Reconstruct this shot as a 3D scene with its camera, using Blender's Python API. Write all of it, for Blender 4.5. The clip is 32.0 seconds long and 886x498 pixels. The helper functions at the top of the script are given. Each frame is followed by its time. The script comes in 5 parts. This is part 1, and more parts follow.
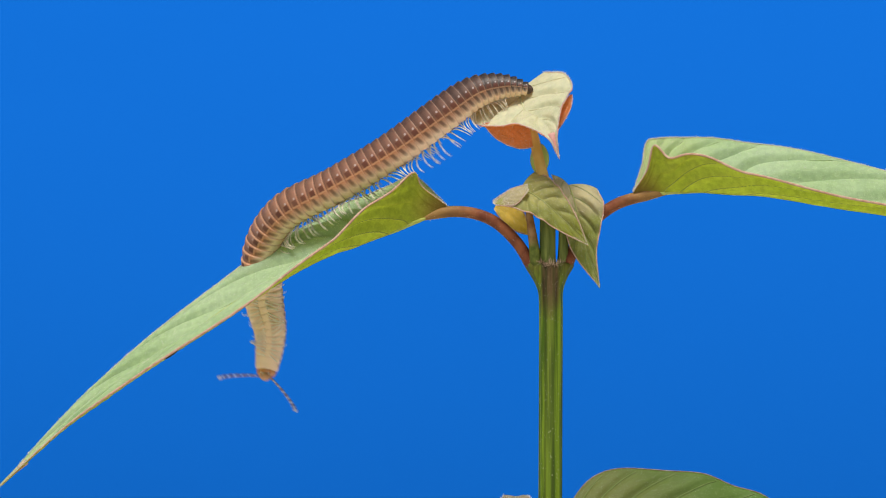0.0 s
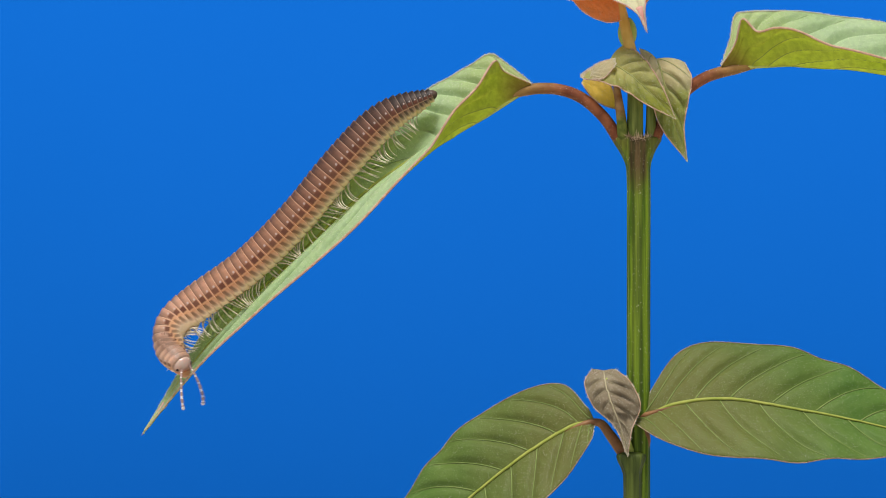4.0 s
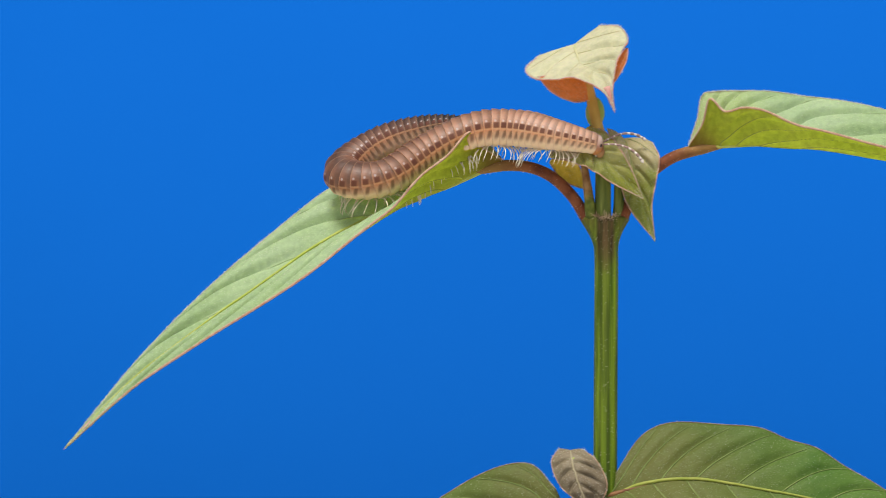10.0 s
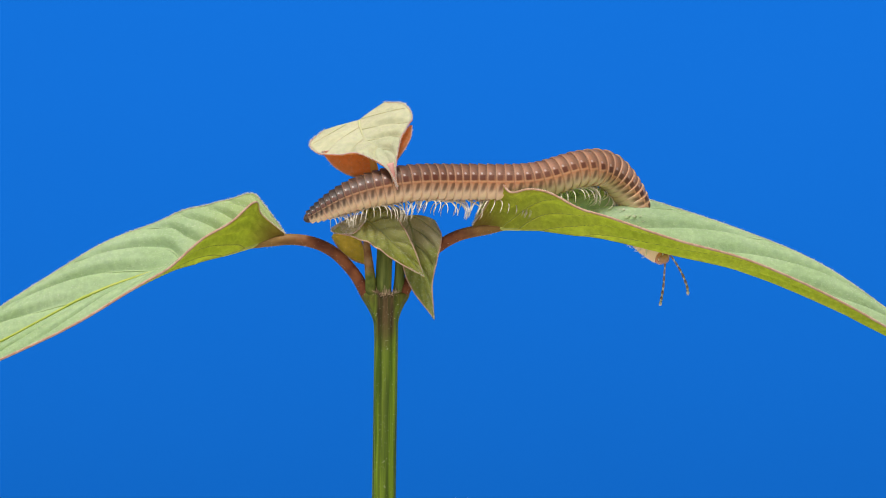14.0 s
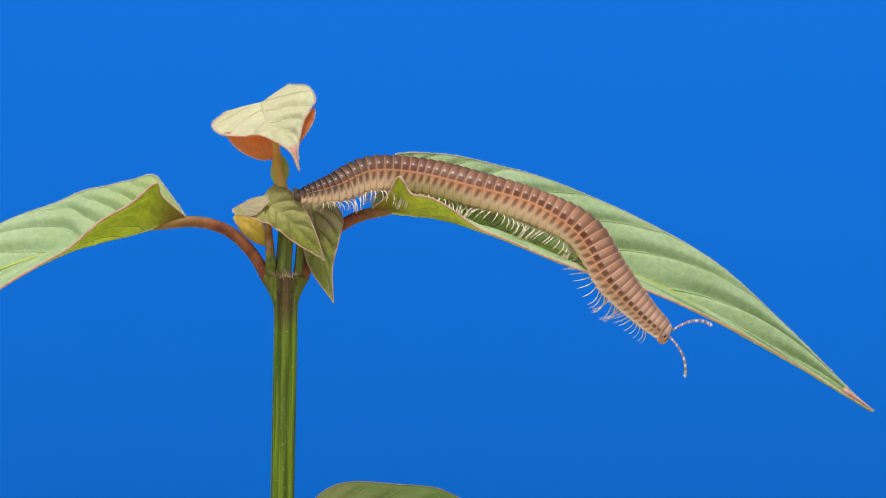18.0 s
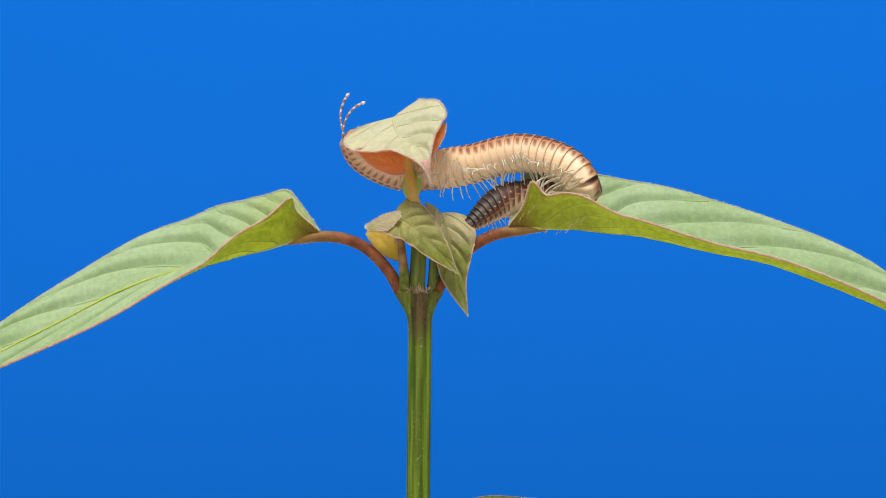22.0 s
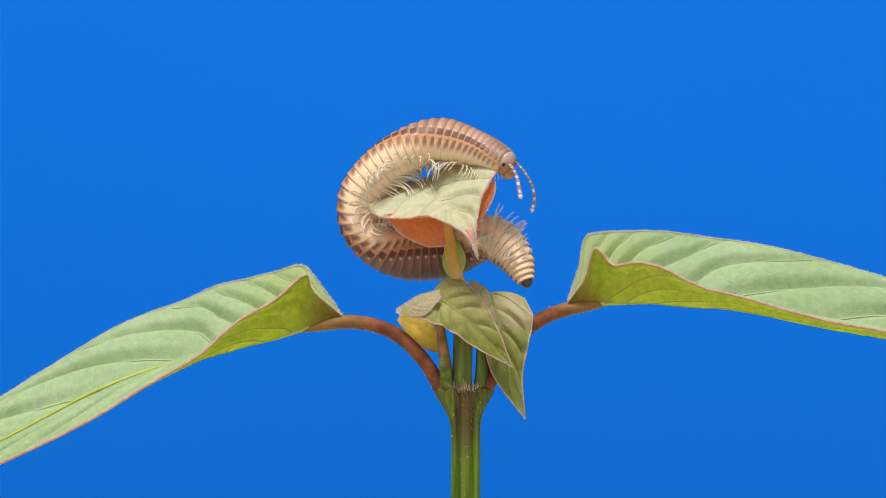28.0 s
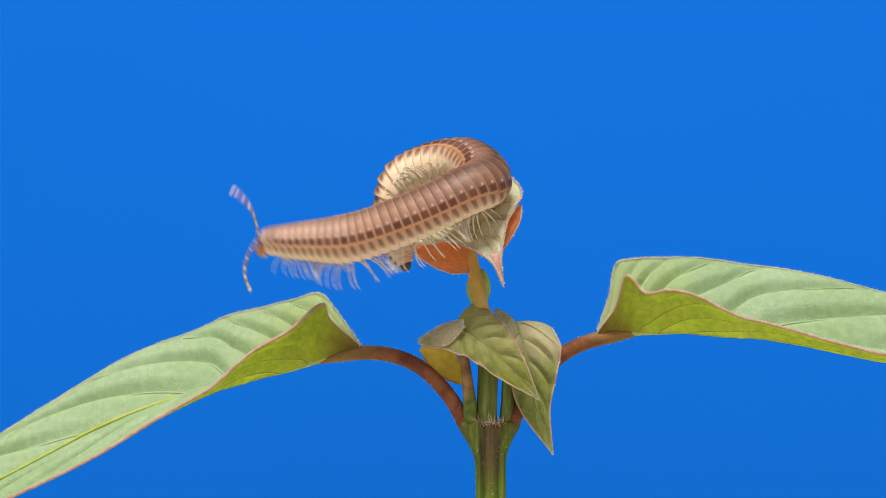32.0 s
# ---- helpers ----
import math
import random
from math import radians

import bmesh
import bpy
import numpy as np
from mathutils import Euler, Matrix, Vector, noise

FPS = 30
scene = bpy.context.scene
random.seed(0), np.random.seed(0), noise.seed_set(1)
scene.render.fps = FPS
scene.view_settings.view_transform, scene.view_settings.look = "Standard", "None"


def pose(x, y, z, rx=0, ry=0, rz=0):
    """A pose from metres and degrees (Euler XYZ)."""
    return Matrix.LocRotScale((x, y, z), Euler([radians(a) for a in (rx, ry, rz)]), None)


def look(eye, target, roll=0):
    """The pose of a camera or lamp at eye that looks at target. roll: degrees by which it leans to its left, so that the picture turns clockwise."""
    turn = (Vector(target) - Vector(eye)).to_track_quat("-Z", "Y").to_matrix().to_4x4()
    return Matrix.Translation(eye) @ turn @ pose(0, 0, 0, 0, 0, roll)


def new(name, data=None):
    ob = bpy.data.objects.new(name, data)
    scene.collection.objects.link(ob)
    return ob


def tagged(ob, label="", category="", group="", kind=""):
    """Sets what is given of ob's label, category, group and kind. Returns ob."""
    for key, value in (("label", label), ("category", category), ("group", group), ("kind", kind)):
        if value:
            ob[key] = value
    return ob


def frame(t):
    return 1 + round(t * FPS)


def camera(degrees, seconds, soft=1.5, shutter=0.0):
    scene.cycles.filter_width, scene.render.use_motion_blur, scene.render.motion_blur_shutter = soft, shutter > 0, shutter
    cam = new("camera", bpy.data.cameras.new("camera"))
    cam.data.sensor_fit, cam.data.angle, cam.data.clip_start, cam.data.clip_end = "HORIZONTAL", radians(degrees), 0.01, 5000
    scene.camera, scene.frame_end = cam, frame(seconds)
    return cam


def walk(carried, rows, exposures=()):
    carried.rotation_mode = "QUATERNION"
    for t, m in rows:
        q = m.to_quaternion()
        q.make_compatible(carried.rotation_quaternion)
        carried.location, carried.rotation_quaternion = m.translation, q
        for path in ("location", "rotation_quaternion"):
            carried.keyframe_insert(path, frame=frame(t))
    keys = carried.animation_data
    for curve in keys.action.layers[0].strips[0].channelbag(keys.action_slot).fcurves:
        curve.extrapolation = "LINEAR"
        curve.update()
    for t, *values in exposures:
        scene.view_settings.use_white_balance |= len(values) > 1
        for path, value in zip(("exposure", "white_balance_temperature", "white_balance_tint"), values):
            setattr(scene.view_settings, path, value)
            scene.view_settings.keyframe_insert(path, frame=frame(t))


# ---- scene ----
MM = 0.001
PX = 0.0001
NODE = Vector((0.0, 0.0, 0.16))
cam = camera(14.0, 32.0, soft=0.7, shutter=0.5)


def view(pitch, yaw, distance):
    return pose(0.0, -distance, NODE.z, 90.0 + pitch, 0.0, yaw)


# seconds, tilt down, turn left (degrees) and distance of the lens from the stem (metres)
walk(cam, [(t, view(p, q, d)) for t, p, q, d in (
    (0, 0.305, 1.615, 0.6385),
    (0.5, 0.233, 1.758, 0.6385),
    (1, 0.233, 1.839, 0.6385),
    (1.5, 0.269, 1.825, 0.6385),
    (2, 0.233, 2.027, 0.6385),
    (2.5, -0.197, 2.278, 0.6385),
    (3, -0.798, 2.815, 0.6385),
    (3.5, -1.390, 2.948, 0.6385),
    (4, -1.695, 3.002, 0.6385),
    (4.5, -1.695, 3.020, 0.6385),
    (6.5, -1.659, 3.002, 0.6385),
    (7, -1.624, 2.984, 0.6385),
    (7.5, -1.471, 2.980, 0.6385),
    (8, -1.193, 2.976, 0.6385),
    (8.5, -0.870, 2.976, 0.6385),
    (9, -0.825, 2.976, 0.6385),
    (9.5, -0.646, 2.954, 0.6385),
    (10, -0.431, 2.493, 0.6385),
    (10.5, -0.278, 1.919, 0.6385),
    (11, -0.099, 1.534, 0.6385),
    (11.5, -0.108, 1.166, 0.6385),
    (12, -0.072, 0.758, 0.6385),
    (12.5, 0.179, 0.287, 0.6385),
    (13, 0.440, -0.099, 0.6385),
    (13.5, 0.790, -0.511, 0.6385),
    (14, 0.781, -0.996, 0.6385),
    (14.5, 0.673, -1.229, 0.6385),
    (15, 0.386, -1.561, 0.6385),
    (15.5, 0.440, -1.722, 0.6385),
    (17.5, 0.538, -2.403, 0.6385),
    (18, 0.503, -2.583, 0.6385),
    (18.5, 0.395, -2.860, 0.6385),
    (19, 0.054, -3.048, 0.6385),
    (19.5, 0.135, -3.021, 0.6385),
    (20, 0.422, -2.323, 0.6385),
    (20.5, 0.628, -1.525, 0.6385),
    (21, 0.700, -1.202, 0.6385),
    (21.5, 0.700, -0.870, 0.6385),
    (22, 0.736, -0.458, 0.6385),
    (22.5, 1.032, -0.179, 0.6385),
    (23, 1.220, 0.063, 0.6385),
    (23.5, 1.355, 0.206, 0.6385),
    (24, 1.426, 0.233, 0.6385),
    (24.5, 1.453, 0.242, 0.6385),
    (26.5, 1.476, 0.206, 0.6385),
    (27, 1.600, 0.167, 0.6110),
    (27.5, 1.989, 0.214, 0.5620),
    (28, 2.306, 0.244, 0.5190),
    (28.5, 2.472, 0.257, 0.4955),
    (29, 2.848, 0.329, 0.4955),
    (29.5, 2.910, 0.356, 0.4955),
    (30, 2.910, 0.571, 0.4955),
    (30.5, 2.892, 0.607, 0.4955),
    (31, 2.866, 0.580, 0.4955),
    (31.5, 2.892, 0.634, 0.4955),
    (32, 2.848, 0.634, 0.4955),
)], exposures=((0.0, 0.07), (32.0, 0.07)))

# ---- daylight ----
SUN_UP, SUN_TURN = 63.0, 14.0
world = bpy.data.worlds.new("sky")
scene.world = world
world.use_nodes = True
wn = world.node_tree
sky = wn.nodes.new("ShaderNodeTexSky")
sky.sky_type, sky.sun_disc = "NISHITA", False
sky.sun_elevation, sky.sun_rotation = radians(SUN_UP), radians(180.0 + SUN_TURN)
sky.dust_density, sky.air_density = 4.0, 1.0
wn.links.new(sky.outputs["Color"], wn.nodes["Background"].inputs["Color"])
wn.nodes["Background"].inputs["Strength"].default_value = 0.09
lamp = bpy.data.lights.new("sun", "SUN")
lamp.energy, lamp.angle, lamp.color = 3.7, radians(18.0), (1.0, 0.97, 0.91)
sun = new("sun", lamp)
ce, az = math.cos(radians(SUN_UP)), radians(SUN_TURN)
toward = Vector((-math.sin(az) * ce, -math.cos(az) * ce, math.sin(radians(SUN_UP))))
sun.matrix_world = look(NODE + toward, NODE)


# ---- materials ----
class Nodes:
    """Short hand for building a node material."""

    def __init__(self, name):
        self.mat = bpy.data.materials.new(name)
        self.mat.use_nodes = True
        self.tree = self.mat.node_tree
        self.bsdf = self.tree.nodes["Principled BSDF"]
        self.out = self.tree.nodes["Material Output"]

    def add(self, kind, **inputs):
        n = self.tree.nodes.new(kind)
        for key, value in inputs.items():
            self.put(n.inputs[key.replace("_", " ")], value)
        return n

    def put(self, socket, value):
        if isinstance(value, bpy.types.NodeSocket):
            self.tree.links.new(value, socket)
        else:
            socket.default_value = value

    def math(self, op, a, b=0.0, c=0.0):
        n = self.tree.nodes.new("ShaderNodeMath")
        n.operation = op
        for s, v in zip(n.inputs, (a, b, c)):
            self.put(s, v)
        return n.outputs[0]

    def mix(self, f, a, b, mode="MIX"):
        n = self.tree.nodes.new("ShaderNodeMix")
        n.data_type, n.blend_type = "RGBA", mode
        self.put(n.inputs[0], f)
        for i, v in ((6, a), (7, b)):
            self.put(n.inputs[i], v if isinstance(v, bpy.types.NodeSocket) else (*v, 1.0))
        return n.outputs[2]

    def noise(self, scale, detail=3.0, where=None, rough=0.55):
        n = self.add("ShaderNodeTexNoise", Scale=scale, Detail=detail, Roughness=rough)
        self.put(n.inputs["Vector"], where or self.coords())
        return n.outputs["Fac"]

    def coords(self, kind="Object"):
        return self.add("ShaderNodeTexCoord").outputs[kind]

    def ramp(self, f, stops):
        n = self.tree.nodes.new("ShaderNodeValToRGB")
        self.put(n.inputs[0], f)
        e = n.color_ramp.elements
        while len(e) < len(stops):
            e.new(0.5)
        for el, (p, c) in zip(e, stops):
            el.position, el.color = p, (*c, 1.0)
        return n.outputs[0]

    def step(self, value, low, high):
        n = self.tree.nodes.new("ShaderNodeMapRange")
        n.interpolation_type = "SMOOTHSTEP"
        for s, v in zip(n.inputs, (value, low, high, 0.0, 1.0)):
            self.put(s, v)
        return n.outputs[0]

    def bump(self, height, strength, distance):
        n = self.add("ShaderNodeBump", Height=height, Strength=strength, Distance=distance)
        self.put(self.bsdf.inputs["Normal"], n.outputs[0])
        return n.outputs[0]

    def set(self, **inputs):
        for key, value in inputs.items():
            self.put(self.bsdf.inputs[key.replace("_", " ")], value)
        return self


def leaf_material(name, low, high, edge, shine, share, rough=0.55, sheen=0.04, hair=0.6, base=None, reach=0.03, crown=None):
    """Leaf skin: mottled colour, a felt of pale hairs, light passing through; towards the stalk it takes the base colour."""
    n = Nodes(name)
    broad = n.step(n.noise(70.0, 4.0), 0.3, 0.7)
    fine = n.noise(900.0, 5.0, rough=0.6)
    colour = n.mix(broad, low, high)
    patch = n.step(n.noise(300.0, 3.0), 0.38, 0.68)
    colour = n.mix(n.math("MULTIPLY", patch, 0.07), colour, tuple(c * 0.72 for c in low))
    if base:
        far = n.add("ShaderNodeVectorMath", Vector=n.coords())
        far.operation = "LENGTH"
        near = n.math("SUBTRACT", 1.0, n.step(n.math("ADD", far.outputs["Value"], n.math("MULTIPLY", n.noise(120.0), 0.008 if reach > 0.02 else 0.003)), reach * 0.3, reach))
        colour = n.mix(n.math("MULTIPLY", near, 0.8), colour, base)
    if crown:
        # paler towards the fold at the top
        rise = n.add("ShaderNodeSeparateXYZ", Vector=n.coords()).outputs[2]
        rise = n.step(n.math("ADD", rise, n.math("MULTIPLY", n.math("SUBTRACT", n.noise(260.0, 3.0), 0.5), 0.009)), 0.0065, 0.0125)
        colour = n.mix(n.math("MULTIPLY", rise, 0.8), colour, crown)
    colour = n.mix(n.math("MULTIPLY", n.step(fine, 0.4, 0.72), 0.22), colour, edge)
    colour = n.mix(n.math("MULTIPLY", n.math("SUBTRACT", 1.0, n.step(fine, 0.28, 0.46)), 0.06), colour, tuple(c * 0.6 for c in low))
    specks = n.step(n.noise(3600.0, 2.0), 0.6, 0.7)
    colour = n.mix(n.math("MULTIPLY", specks, hair * 0.6), colour, (0.72, 0.77, 0.56))
    height = n.math("ADD", n.math("MULTIPLY", fine, 0.6), n.math("MULTIPLY", specks, 0.4))
    normal = n.bump(height, 0.55, 0.0004)
    n.set(Base_Color=colour, Roughness=rough, Specular_IOR_Level=0.16, Sheen_Weight=sheen, Sheen_Roughness=0.4)
    glow = n.mix(n.step(fine, 0.3, 0.7), tuple(c * 0.75 for c in shine), shine)
    if base:
        glow = n.mix(n.math("MULTIPLY", near, 0.85), glow, tuple(min(1.0, c * 1.3) for c in base))
    t = n.add("ShaderNodeBsdfTranslucent", Color=glow, Normal=normal)
    m = n.add("ShaderNodeMixShader", Fac=share)
    n.put(m.inputs[1], n.bsdf.outputs[0])
    n.put(m.inputs[2], t.outputs[0])
    n.put(n.out.inputs["Surface"], m.outputs[0])
    return n.mat


def simple_material(name, low, high, scale, rough=0.5, bump=0.3, distance=0.0002, stretch=(1, 1, 1), sub=0.0, share=0.0):
    n = Nodes(name)
    m = n.add("ShaderNodeMapping", Vector=n.coords())
    m.inputs["Scale"].default_value = stretch
    f = n.noise(scale, 4.0, m.outputs[0])
    n.set(Base_Color=n.mix(n.step(f, 0.3, 0.7), low, high), Roughness=rough, Specular_IOR_Level=0.2)
    normal = n.bump(f, bump, distance)
    if share:
        t = n.add("ShaderNodeBsdfTranslucent", Color=(*high, 1.0), Normal=normal)
        x = n.add("ShaderNodeMixShader", Fac=share)
        n.put(x.inputs[1], n.bsdf.outputs[0])
        n.put(x.inputs[2], t.outputs[0])
        n.put(n.out.inputs["Surface"], x.outputs[0])
    return n.mat


UPPER = leaf_material("leaf_upper_skin", (0.34, 0.475, 0.275), (0.45, 0.575, 0.39), (0.56, 0.66, 0.5), (0.58, 0.76, 0.3), 0.44, base=(0.47, 0.56, 0.24), reach=0.026)
UNDER = leaf_material("leaf_underside_skin", (0.52, 0.58, 0.07), (0.66, 0.68, 0.12), (0.7, 0.68, 0.22), (0.92, 0.92, 0.08), 0.72, hair=0.25, base=(0.28, 0.13, 0.04), reach=0.0095)
LOWER_UP = leaf_material("lower_leaf_skin", (0.055, 0.14, 0.02), (0.1, 0.185, 0.033), (0.15, 0.23, 0.06), (0.14, 0.23, 0.022), 0.25, hair=0.3, base=(0.145, 0.13, 0.04), reach=0.05)
LOWER_DOWN = leaf_material("lower_leaf_underside", (0.2, 0.2, 0.06), (0.26, 0.24, 0.08), (0.3, 0.27, 0.12), (0.3, 0.3, 0.04), 0.35)
YOUNG = leaf_material("young_leaf_skin", (0.6, 0.69, 0.45), (0.74, 0.81, 0.58), (0.83, 0.87, 0.71), (0.85, 0.85, 0.48), 0.46, hair=0.9)
YOUNG_DOWN = leaf_material("young_leaf_underside", (0.92, 0.36, 0.12), (0.97, 0.48, 0.2), (0.97, 0.6, 0.36), (1.0, 0.5, 0.14), 0.62, hair=0.3)
SHEATH = leaf_material("folded_leaf_skin", (0.1, 0.15, 0.016), (0.33, 0.37, 0.06), (0.46, 0.44, 0.15), (0.62, 0.6, 0.09), 0.42, hair=0.25, crown=(0.46, 0.45, 0.19))
SHEATH_PALE = leaf_material("folded_leaf_pale_skin", (0.12, 0.165, 0.024), (0.32, 0.35, 0.075), (0.56, 0.5, 0.28), (0.62, 0.56, 0.14), 0.42, hair=0.4, crown=(0.6, 0.51, 0.33))
SHEATH_DOWN = leaf_material("folded_leaf_underside", (0.78, 0.58, 0.13), (0.88, 0.68, 0.2), (0.86, 0.7, 0.34), (1.0, 0.8, 0.12), 0.62, hair=0.3)
SMALL = leaf_material("small_leaf_skin", (0.2, 0.155, 0.1), (0.35, 0.3, 0.2), (0.46, 0.4, 0.32), (0.4, 0.32, 0.14), 0.3, hair=0.6)
VEIN = simple_material("midrib_yellow", (0.44, 0.52, 0.08), (0.58, 0.62, 0.16), 500.0, 0.5, share=0.3)
SIDE = simple_material("side_vein_pale", (0.4, 0.53, 0.25), (0.5, 0.61, 0.34), 500.0, 0.55, share=0.3)
SIDE_LOW = simple_material("side_vein_dull", (0.17, 0.24, 0.06), (0.25, 0.31, 0.1), 500.0, 0.55, share=0.2)
SIDE_YOUNG = simple_material("side_vein_cream", (0.58, 0.6, 0.3), (0.68, 0.66, 0.4), 500.0, 0.55, share=0.3)
PALE_EDGE = simple_material("pale_margin", (0.56, 0.56, 0.36), (0.7, 0.66, 0.5), 1500.0, 0.6, share=0.4)
VEIN_SOFT = simple_material("midrib_soft", (0.3, 0.33, 0.1), (0.4, 0.42, 0.16), 500.0, 0.5, share=0.3)
UNDER_VEIN = simple_material("underside_vein", (0.36, 0.4, 0.05), (0.46, 0.48, 0.08), 500.0, 0.55, share=0.3)
VEIN_LOW = simple_material("midrib_green", (0.26, 0.31, 0.05), (0.36, 0.38, 0.085), 500.0, 0.5, share=0.2)
SMALL_RIB = simple_material("small_leaf_rib", (0.34, 0.29, 0.17), (0.46, 0.4, 0.26), 500.0, 0.5, share=0.2)
MARGIN = simple_material("reddish_margin", (0.5, 0.28, 0.18), (0.68, 0.47, 0.35), 1200.0, 0.6, share=0.35)
BROWN_EDGE = simple_material("brown_margin", (0.22, 0.11, 0.07), (0.4, 0.26, 0.18), 1200.0, 0.6, share=0.3)
PINK = simple_material("pink_margin", (0.66, 0.3, 0.26), (0.8, 0.5, 0.44), 1200.0, 0.6, share=0.35)
HAIR = simple_material("plant_hair", (0.78, 0.75, 0.64), (0.88, 0.85, 0.76), 2000.0, 0.5, bump=0.0, share=0.45)
RED = simple_material("petiole_red_brown", (0.12, 0.05, 0.02), (0.25, 0.125, 0.05), 320.0, 0.45, 0.5)
STALK = simple_material("young_stalk", (0.62, 0.38, 0.08), (0.8, 0.56, 0.17), 300.0, 0.5, share=0.35)
DARK_STEM = simple_material("dark_stem_skin", (0.022, 0.034, 0.006), (0.075, 0.1, 0.016), 900.0, 0.55, bump=0.4, stretch=(1, 1, 0.06))
BUD = simple_material("green_bud", (0.4, 0.48, 0.09), (0.58, 0.64, 0.18), 300.0, 0.45, share=0.35)
AXIL = simple_material("side_shoot_green", (0.06, 0.085, 0.012), (0.17, 0.2, 0.045), 900.0, 0.6, bump=0.6, stretch=(1, 1, 0.08))


def shoot_material():
    """Side shoot: green at its foot, red brown further up."""
    n = Nodes("side_shoot_red")
    f = n.noise(600.0, 4.0)
    sep = n.add("ShaderNodeSeparateXYZ", Vector=n.coords())
    high = n.step(n.math("ADD", sep.outputs[2], n.math("MULTIPLY", f, 0.003)), 0.0048, 0.0078)
    green = n.mix(n.step(f, 0.3, 0.7), (0.05, 0.07, 0.01), (0.14, 0.16, 0.03))
    red = n.mix(n.step(f, 0.3, 0.7), (0.2, 0.09, 0.035), (0.34, 0.2, 0.09))
    n.set(Base_Color=n.mix(high, green, red), Roughness=0.55, Specular_IOR_Level=0.15)
    n.bump(f, 0.4, 0.0002)
    return n.mat


AXIL_RED = shoot_material()


def stem_material():
    n = Nodes("stem_skin")
    m = n.add("ShaderNodeMapping", Vector=n.coords())
    m.inputs["Scale"].default_value = (1.0, 1.0, 0.03)
    streak = n.noise(1500.0, 3.0, m.outputs[0])
    sep = n.add("ShaderNodeSeparateXYZ", Vector=n.coords())
    high = n.step(n.math("ADD", sep.outputs[2], n.math("MULTIPLY", n.noise(260.0), 0.006)), -0.0085, -0.001)
    green = n.mix(n.step(streak, 0.35, 0.65), (0.045, 0.085, 0.006), (0.135, 0.205, 0.014))
    brown = n.mix(n.step(streak, 0.35, 0.65), (0.03, 0.015, 0.007), (0.085, 0.046, 0.022))
    side = n.math("MULTIPLY", n.math("ABSOLUTE", n.math("SUBTRACT", sep.outputs[0], 0.001)), 1000.0)
    high = n.math("MULTIPLY", high, n.math("SUBTRACT", 1.0, n.step(side, 1.1, 2.2)))
    colour = n.mix(n.math("MULTIPLY", high, 0.92), green, brown)
    across = n.math("MULTIPLY", n.math("ABSOLUTE", n.math("SUBTRACT", sep.outputs[0], 0.0009)), 1000.0)
    groove = n.math("MULTIPLY", n.step(across, 0.35, 0.6), n.math("SUBTRACT", 1.0, n.step(across, 0.75, 1.05)))
    colour = n.mix(n.math("MULTIPLY", groove, 0.5), colour, (0.03, 0.035, 0.006))
    middle = n.math("MULTIPLY", n.math("SUBTRACT", 1.0, n.step(across, 0.3, 0.55)), n.step(sep.outputs[2], -0.05, -0.012))
    colour = n.mix(n.math("MULTIPLY", middle, 0.2), colour, (0.11, 0.07, 0.035))
    wing = n.math("MULTIPLY", n.step(sep.outputs[2], -0.0045, 0.0006), n.step(side, 1.2, 2.4))
    colour = n.mix(n.math("MULTIPLY", wing, 0.7), colour, n.mix(n.noise(700.0), (0.06, 0.055, 0.01), (0.13, 0.1, 0.025)))
    spots = n.step(n.noise(2300.0, 2.0), 0.66, 0.73)
    colour = n.mix(n.math("MULTIPLY", spots, 0.3), colour, (0.6, 0.6, 0.42))
    n.set(Base_Color=colour, Roughness=0.55, Specular_IOR_Level=0.14)
    n.bump(n.math("ADD", streak, n.math("MULTIPLY", spots, 0.4)), 0.4, 0.0003)
    return n.mat


def petiole_material():
    """Leaf stalk: green where it leaves the stem, red brown beyond, with fine lengthwise streaks."""
    n = Nodes("petiole_skin")
    far = n.add("ShaderNodeVectorMath", Vector=n.coords())
    far.operation = "LENGTH"
    f = n.noise(420.0, 4.0)
    d = n.math("ADD", far.outputs["Value"], n.math("MULTIPLY", f, 0.003))
    red = n.mix(n.step(f, 0.3, 0.7), (0.105, 0.03, 0.014), (0.22, 0.075, 0.03))
    green = n.mix(n.step(f, 0.3, 0.7), (0.045, 0.065, 0.006), (0.125, 0.145, 0.02))
    sep = n.add("ShaderNodeSeparateXYZ", Vector=n.coords())
    z = n.math("ADD", sep.outputs[2], n.math("MULTIPLY", f, 0.003))
    colour = n.mix(n.step(z, 0.0008, 0.002), green, red)
    colour = n.mix(n.math("MULTIPLY", n.step(d, 0.0145, 0.021), 0.9), colour, n.mix(f, (0.19, 0.1, 0.03), (0.28, 0.17, 0.05)))
    n.set(Base_Color=colour, Roughness=0.55, Specular_IOR_Level=0.14)
    n.bump(n.noise(1600.0, 3.0), 0.35, 0.0002)
    return n.mat


DARK_SPOT = simple_material("dark_spot", (0.012, 0.012, 0.008), (0.03, 0.028, 0.015), 900.0, 0.6)
PETIOLE = petiole_material()

STEM = stem_material()


